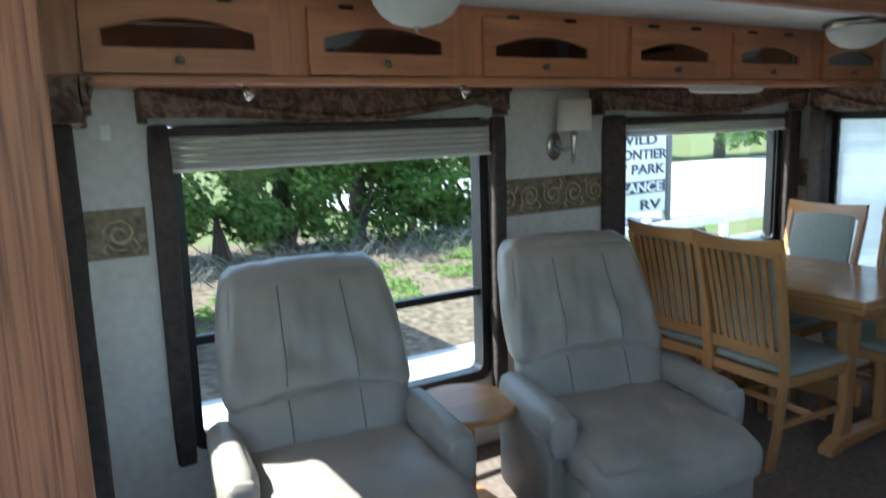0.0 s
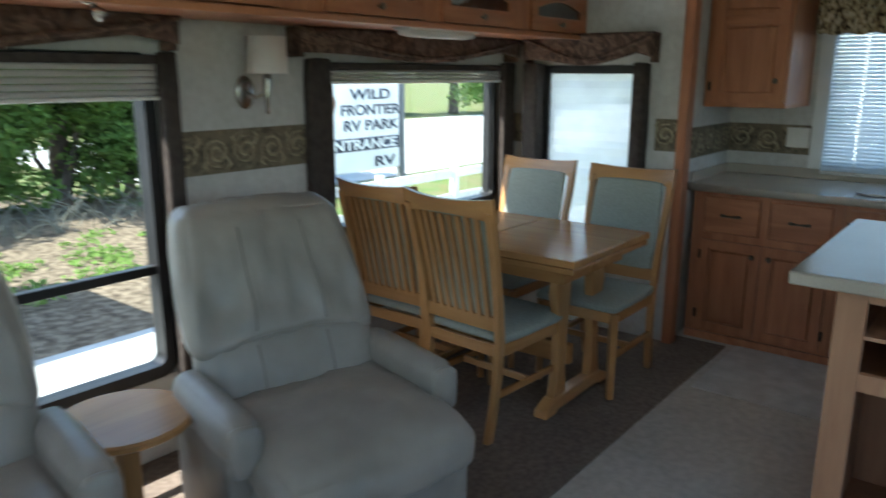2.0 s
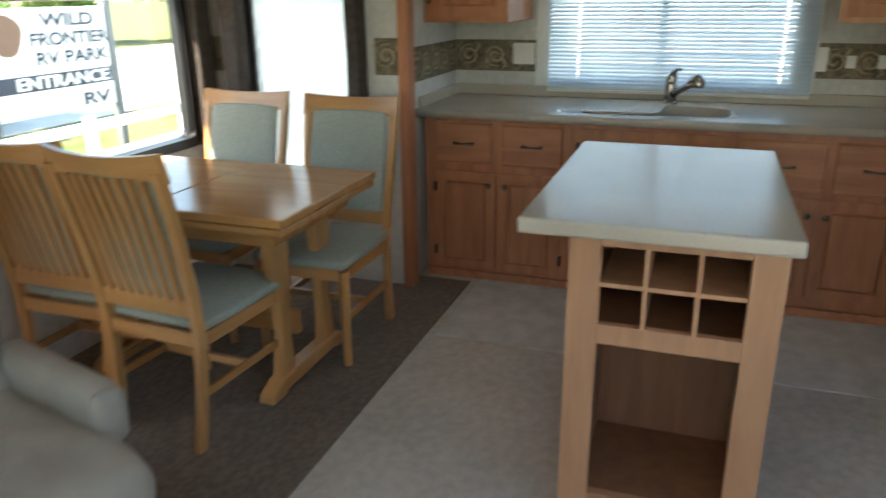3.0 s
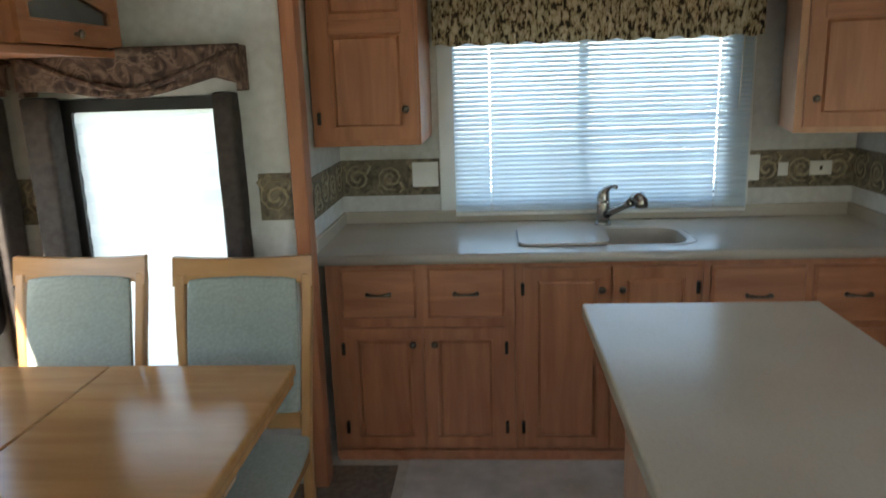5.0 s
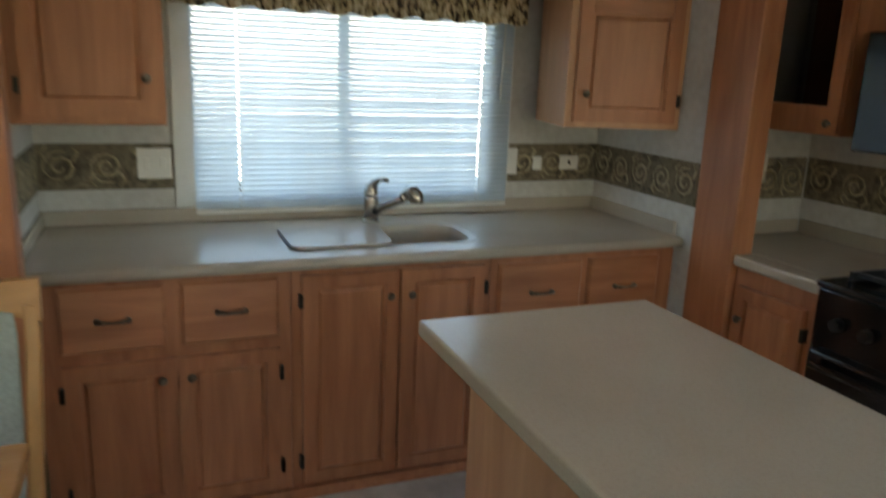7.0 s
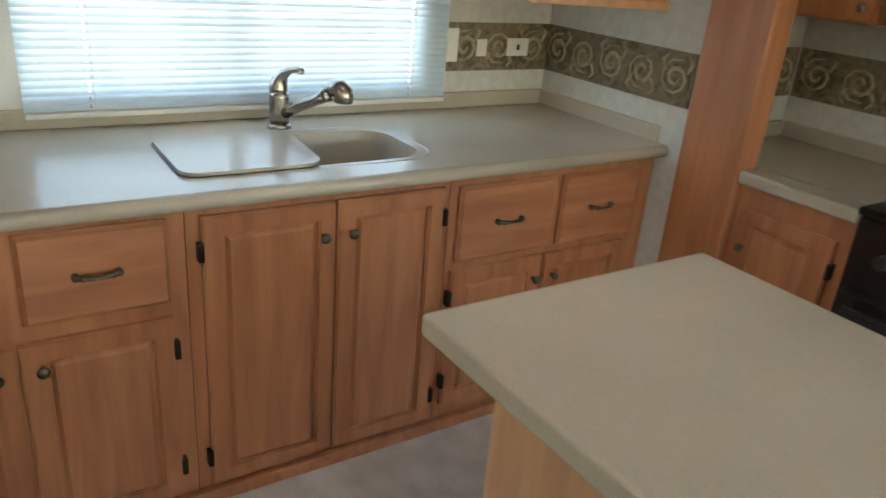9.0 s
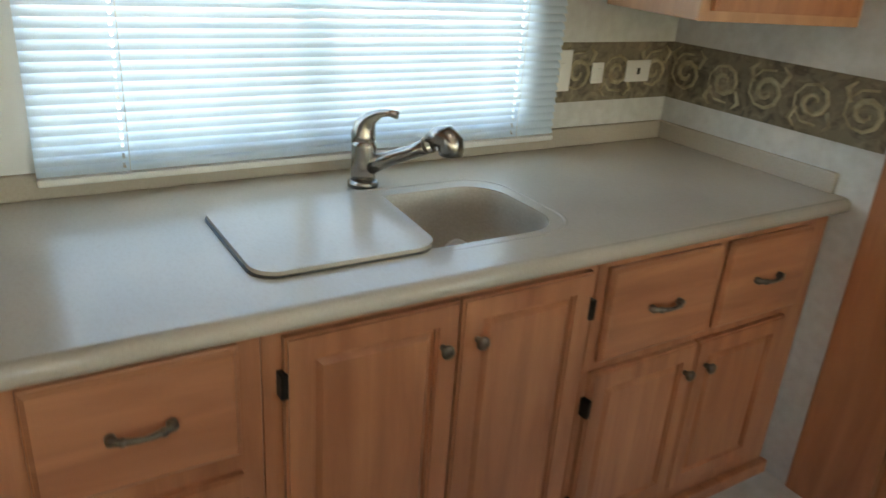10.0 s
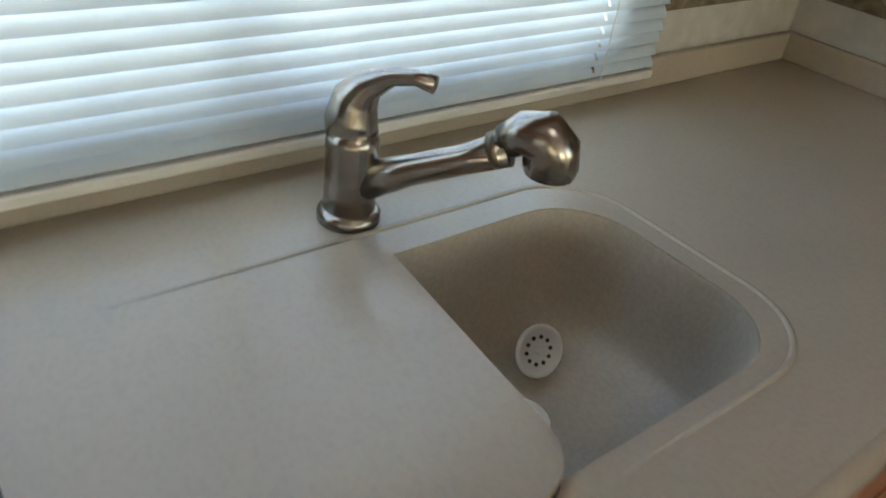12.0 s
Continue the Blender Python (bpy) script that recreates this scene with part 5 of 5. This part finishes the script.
rng = random.Random(7)
for i in range(12):
    x = -5.0 + i * 1.45 + rng.uniform(-0.3, 0.3)
    y = 14.2 + rng.uniform(-0.5, 0.8)
    t = thing("bush", "tall green leafy bush in a dense hedge", "bush", pose(x, y, GZ), "hedge bushes")
    bm = bmesh.new()
    for k in range(3):
        tube(bm, [(0.15 * k - 0.15, 0, 0), (rng.uniform(-0.4, 0.4), 0.1, 0.9), (rng.uniform(-0.8, 0.8), 0.1, 2.0)], [0.07, 0.05, 0.02], 6)
    part("trunk", bm, bark, t)
    bm, bd = bmesh.new(), bmesh.new()
    for k in range(18):
        cc = (rng.uniform(-1.0, 1.0), rng.uniform(-0.8, 0.5), rng.uniform(0.3, 3.2))
        leaves(bm, cc, (0.55, 0.45, 0.42), 240, 0.15, rng)
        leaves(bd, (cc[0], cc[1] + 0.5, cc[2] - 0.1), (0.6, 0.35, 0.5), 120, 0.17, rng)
    crown = part("crown", bm, leaf_mat, t)
    # rear leaves take the darker green as painted depth shade
    part("shaded_inner_leaves", bd, leaf_shaded, t)
for x, h in ((5.2, 5), (6.9, 6), (1.9, 5)):
    t = thing("tree", "tree trunk hung with grey moss in the hedge", "tree", pose(x, 14.9, GZ))
    part("trunk", tube(bmesh.new(), [(0, 0, 0), (0.08, 0, 1.2), (-0.05, 0.1, 2.6), (0.2, 0.1, h)], [0.22, 0.17, 0.14, 0.08], 10), bark, t, "", True)
    bm = bmesh.new()
    for k in range(22):
        a = (rng.uniform(-0.8, 0.8), rng.uniform(-0.5, 0.1), rng.uniform(2.0, 3.4))
        tube(bm, [a, (a[0] + 0.05, a[1], a[2] - 0.7), (a[0] + rng.uniform(-0.1, 0.1), a[1], a[2] - rng.uniform(0.9, 1.6))], [0.012, 0.02, 0.003], 4)
    part("moss", bm, moss_mat, t, "hanging grey moss")
    bm = bmesh.new()
    for k in range(12):
        leaves(bm, (rng.uniform(-1.5, 1.5), rng.uniform(-1, 1), h - 0.5 + rng.uniform(-0.6, 1.0)), (0.7, 0.7, 0.4), 150, 0.16, rng)
    part("crown", bm, leaf_mat, t)
# dry twigs and ground plants at the foot of the hedge
bm = bmesh.new()
for k in range(420):
    a = Vector((rng.uniform(-4, 9.5), rng.uniform(11.8, 13.6), GZ + 0.02))
    b = a + Vector((rng.uniform(-0.6, 0.6), rng.uniform(-0.2, 0.2), rng.uniform(0.05, 0.55)))
    tube(bm, [a, (a + b) / 2 + Vector((0, 0, 0.08)), b], [0.012, 0.009, 0.004], 4)
solid("twigs", bm, moss_mat, "dry grey twigs and stems at the hedge's foot", "twigs", "stuff")
bm = bmesh.new()
for k in range(90):
    leaves(bm, (rng.uniform(-4, 9), rng.uniform(8.2, 11.5), GZ + 0.05), (0.3, 0.25, 0.06), 34, 0.10, rng)
solid("ground_plants", bm, leaf_mat, "low green weeds in the litter", "weeds", "stuff")

# neighbouring motor coach
v = thing("motor_coach", "white parked motor coach with dark windows", "motor coach", pose(-3.2, 8.2, GZ))
part("body", boxed(0, 5.0, 0, 2.4, 0.95, 3.4, bevel=0.06, seg=3), coach_white, v)
part("skirt", boxed(0.05, 4.97, 0.03, 2.35, 0.62, 0.948, bevel=0.02), coach_grey, v)
part("stripe", prism(bmesh.new(), [(3.6, 1.06), (4.985, 1.20), (4.985, 1.28), (3.6, 1.14)], 1, -0.006, 0.002), coach_grey, v, "dark swoosh stripe")
part("stripe", prism(bmesh.new(), [(4.2, 1.20), (4.985, 1.42), (4.985, 1.46), (4.2, 1.25)], 1, -0.006, 0.002), coach_grey, v, "grey swoosh stripe")
for x0, x1 in ((3.3, 4.78), (1.2, 2.4)):
    wn_ = part("window", boxed(x0, x1, -0.01, 0.01, 1.48, 2.5, bevel=0.008), black_gloss, v, "dark coach window")
for x in (1.0, 3.9):
    wheel = part("wheel", rod(bmesh.new(), (x, 0.02, 0.40), (x, 0.28, 0.40), 0.40, None, 28), tyre_mat, v)
    part("rim", rod(bmesh.new(), (x, 0.0, 0.40), (x, 0.03, 0.40), 0.22, None, 20), nickel, wheel)

# park sign with its posts
SY = 9.6
sg = thing("park_sign", "white park entrance sign with dark lettering on posts", "sign", pose(8.45, SY, GZ + 0.42) @ Matrix.Diagonal((1, 1, 0.81, 1)))
part("board", boxed(0, 2.15, -0.03, 0.03, 1.15, 2.24, bevel=0.008), sign_white, sg)
part("lower_board", boxed(0, 2.15, -0.03, 0.03, 0.42, 1.14, bevel=0.008), sign_white, sg)
for x in (-0.14, 2.16):
    part("post", boxed(x, x + 0.13, -0.05, 0.07, -0.51, 2.9, bevel=0.01), post_grey, sg)


def lettering(text, x, z, size, mat, parent, stretch=1.0):
    cu = bpy.data.curves.new("letters", "FONT")
    cu.body, cu.size, cu.extrude, cu.align_x = text, size, 0.004, "CENTER"
    cu.offset = 0.007
    tmp = bpy.data.objects.new("letters", cu)
    scene.collection.objects.link(tmp)
    me = bpy.data.meshes.new_from_object(tmp.evaluated_get(bpy.context.evaluated_depsgraph_get()))
    bpy.data.objects.remove(tmp)
    me.materials.clear()
    me.materials.append(mat)
    ob = new("lettering", me)
    ob.parent = parent
    ob.matrix_basis = pose(x, -0.036, z, 90, 0, 0) @ Matrix.Diagonal((stretch, 1, 1, 1))
    return ob


lettering("WILD", 1.42, 1.93, 0.30, sign_ink, sg, 1.3)
lettering("FRONTIER", 1.42, 1.61, 0.30, sign_ink, sg, 1.05)
lettering("RV PARK", 1.42, 1.29, 0.30, sign_ink, sg, 1.15)
part("band", boxed(0.02, 2.13, -0.036, -0.031, 0.86, 1.13), sign_ink, sg, "dark band across the sign")
lettering("ENTRANCE", 1.2, 0.90, 0.29, sign_white, sg, 1.15).matrix_basis.translation.y = -0.041
lettering("RV", 1.75, 0.50, 0.30, sign_ink, sg, 1.5)
part("plain_emblem", prism(bmesh.new(), [(0.32 + 0.27 * math.cos(a) * (1 + 0.1 * math.sin(3 * a)), 1.80 + 0.34 * math.sin(a)) for a in [k * math.pi / 12 for k in range(24)]], 1, -0.036, -0.031), sign_brown, sg, "brown rounded emblem")

fe = thing("rail_fence", "white two-rail fence beside the drive", "fence", pose(6.6, 8.0, GZ))
for k in range(8):
    part("post", boxed(k * 1.8 - 0.06, k * 1.8 + 0.06, -0.05, 0.05, 0, 0.95, bevel=0.008), fence_white, fe)
for z in (0.34, 0.74):
    for k in range(7):
        part("rail", boxed(k * 1.8 + 0.06, k * 1.8 + 1.74, -0.02, 0.02, z, z + 0.14, bevel=0.006), fence_white, fe)
# far trees across the road
for i in range(9):
    x, y = 16 + i * 5.5 + rng.uniform(-1, 1), 30 + rng.uniform(-1, 5) - i * 0.4
    t = thing("far_tree", "broad green shade tree across the road", "tree", pose(x, y, GZ), "far trees")
    part("trunk", tube(bmesh.new(), [(0, 0, 0), (0.1, 0, 2), (0.0, 0.2, 4.5)], [0.35, 0.26, 0.15], 8), bark, t, "", True)
    bm = bmesh.new()
    for k in range(20):
        leaves(bm, (rng.uniform(-3, 3), rng.uniform(-2, 2), rng.uniform(1.2, 6.5)), (1.2, 1.1, 0.8), 130, 0.42, rng)
    part("crown", bm, leaf_mat, t)
# made-up white trailer behind the kitchen blind, for the bright patch there
v = thing("white_trailer", "plain white box trailer added for the bright patch on the blind", "trailer", pose(14.0, -5.0, GZ))
part("box_body", boxed(0, 2.5, 0, 8.0, 0.6, 3.2, bevel=0.04), coach_white, v)
for y in (2.4, 5.6):
    part("wheel", rod(bmesh.new(), (0.02, y, 0.36), (0.28, y, 0.36), 0.36, None, 24), tyre_mat, v)
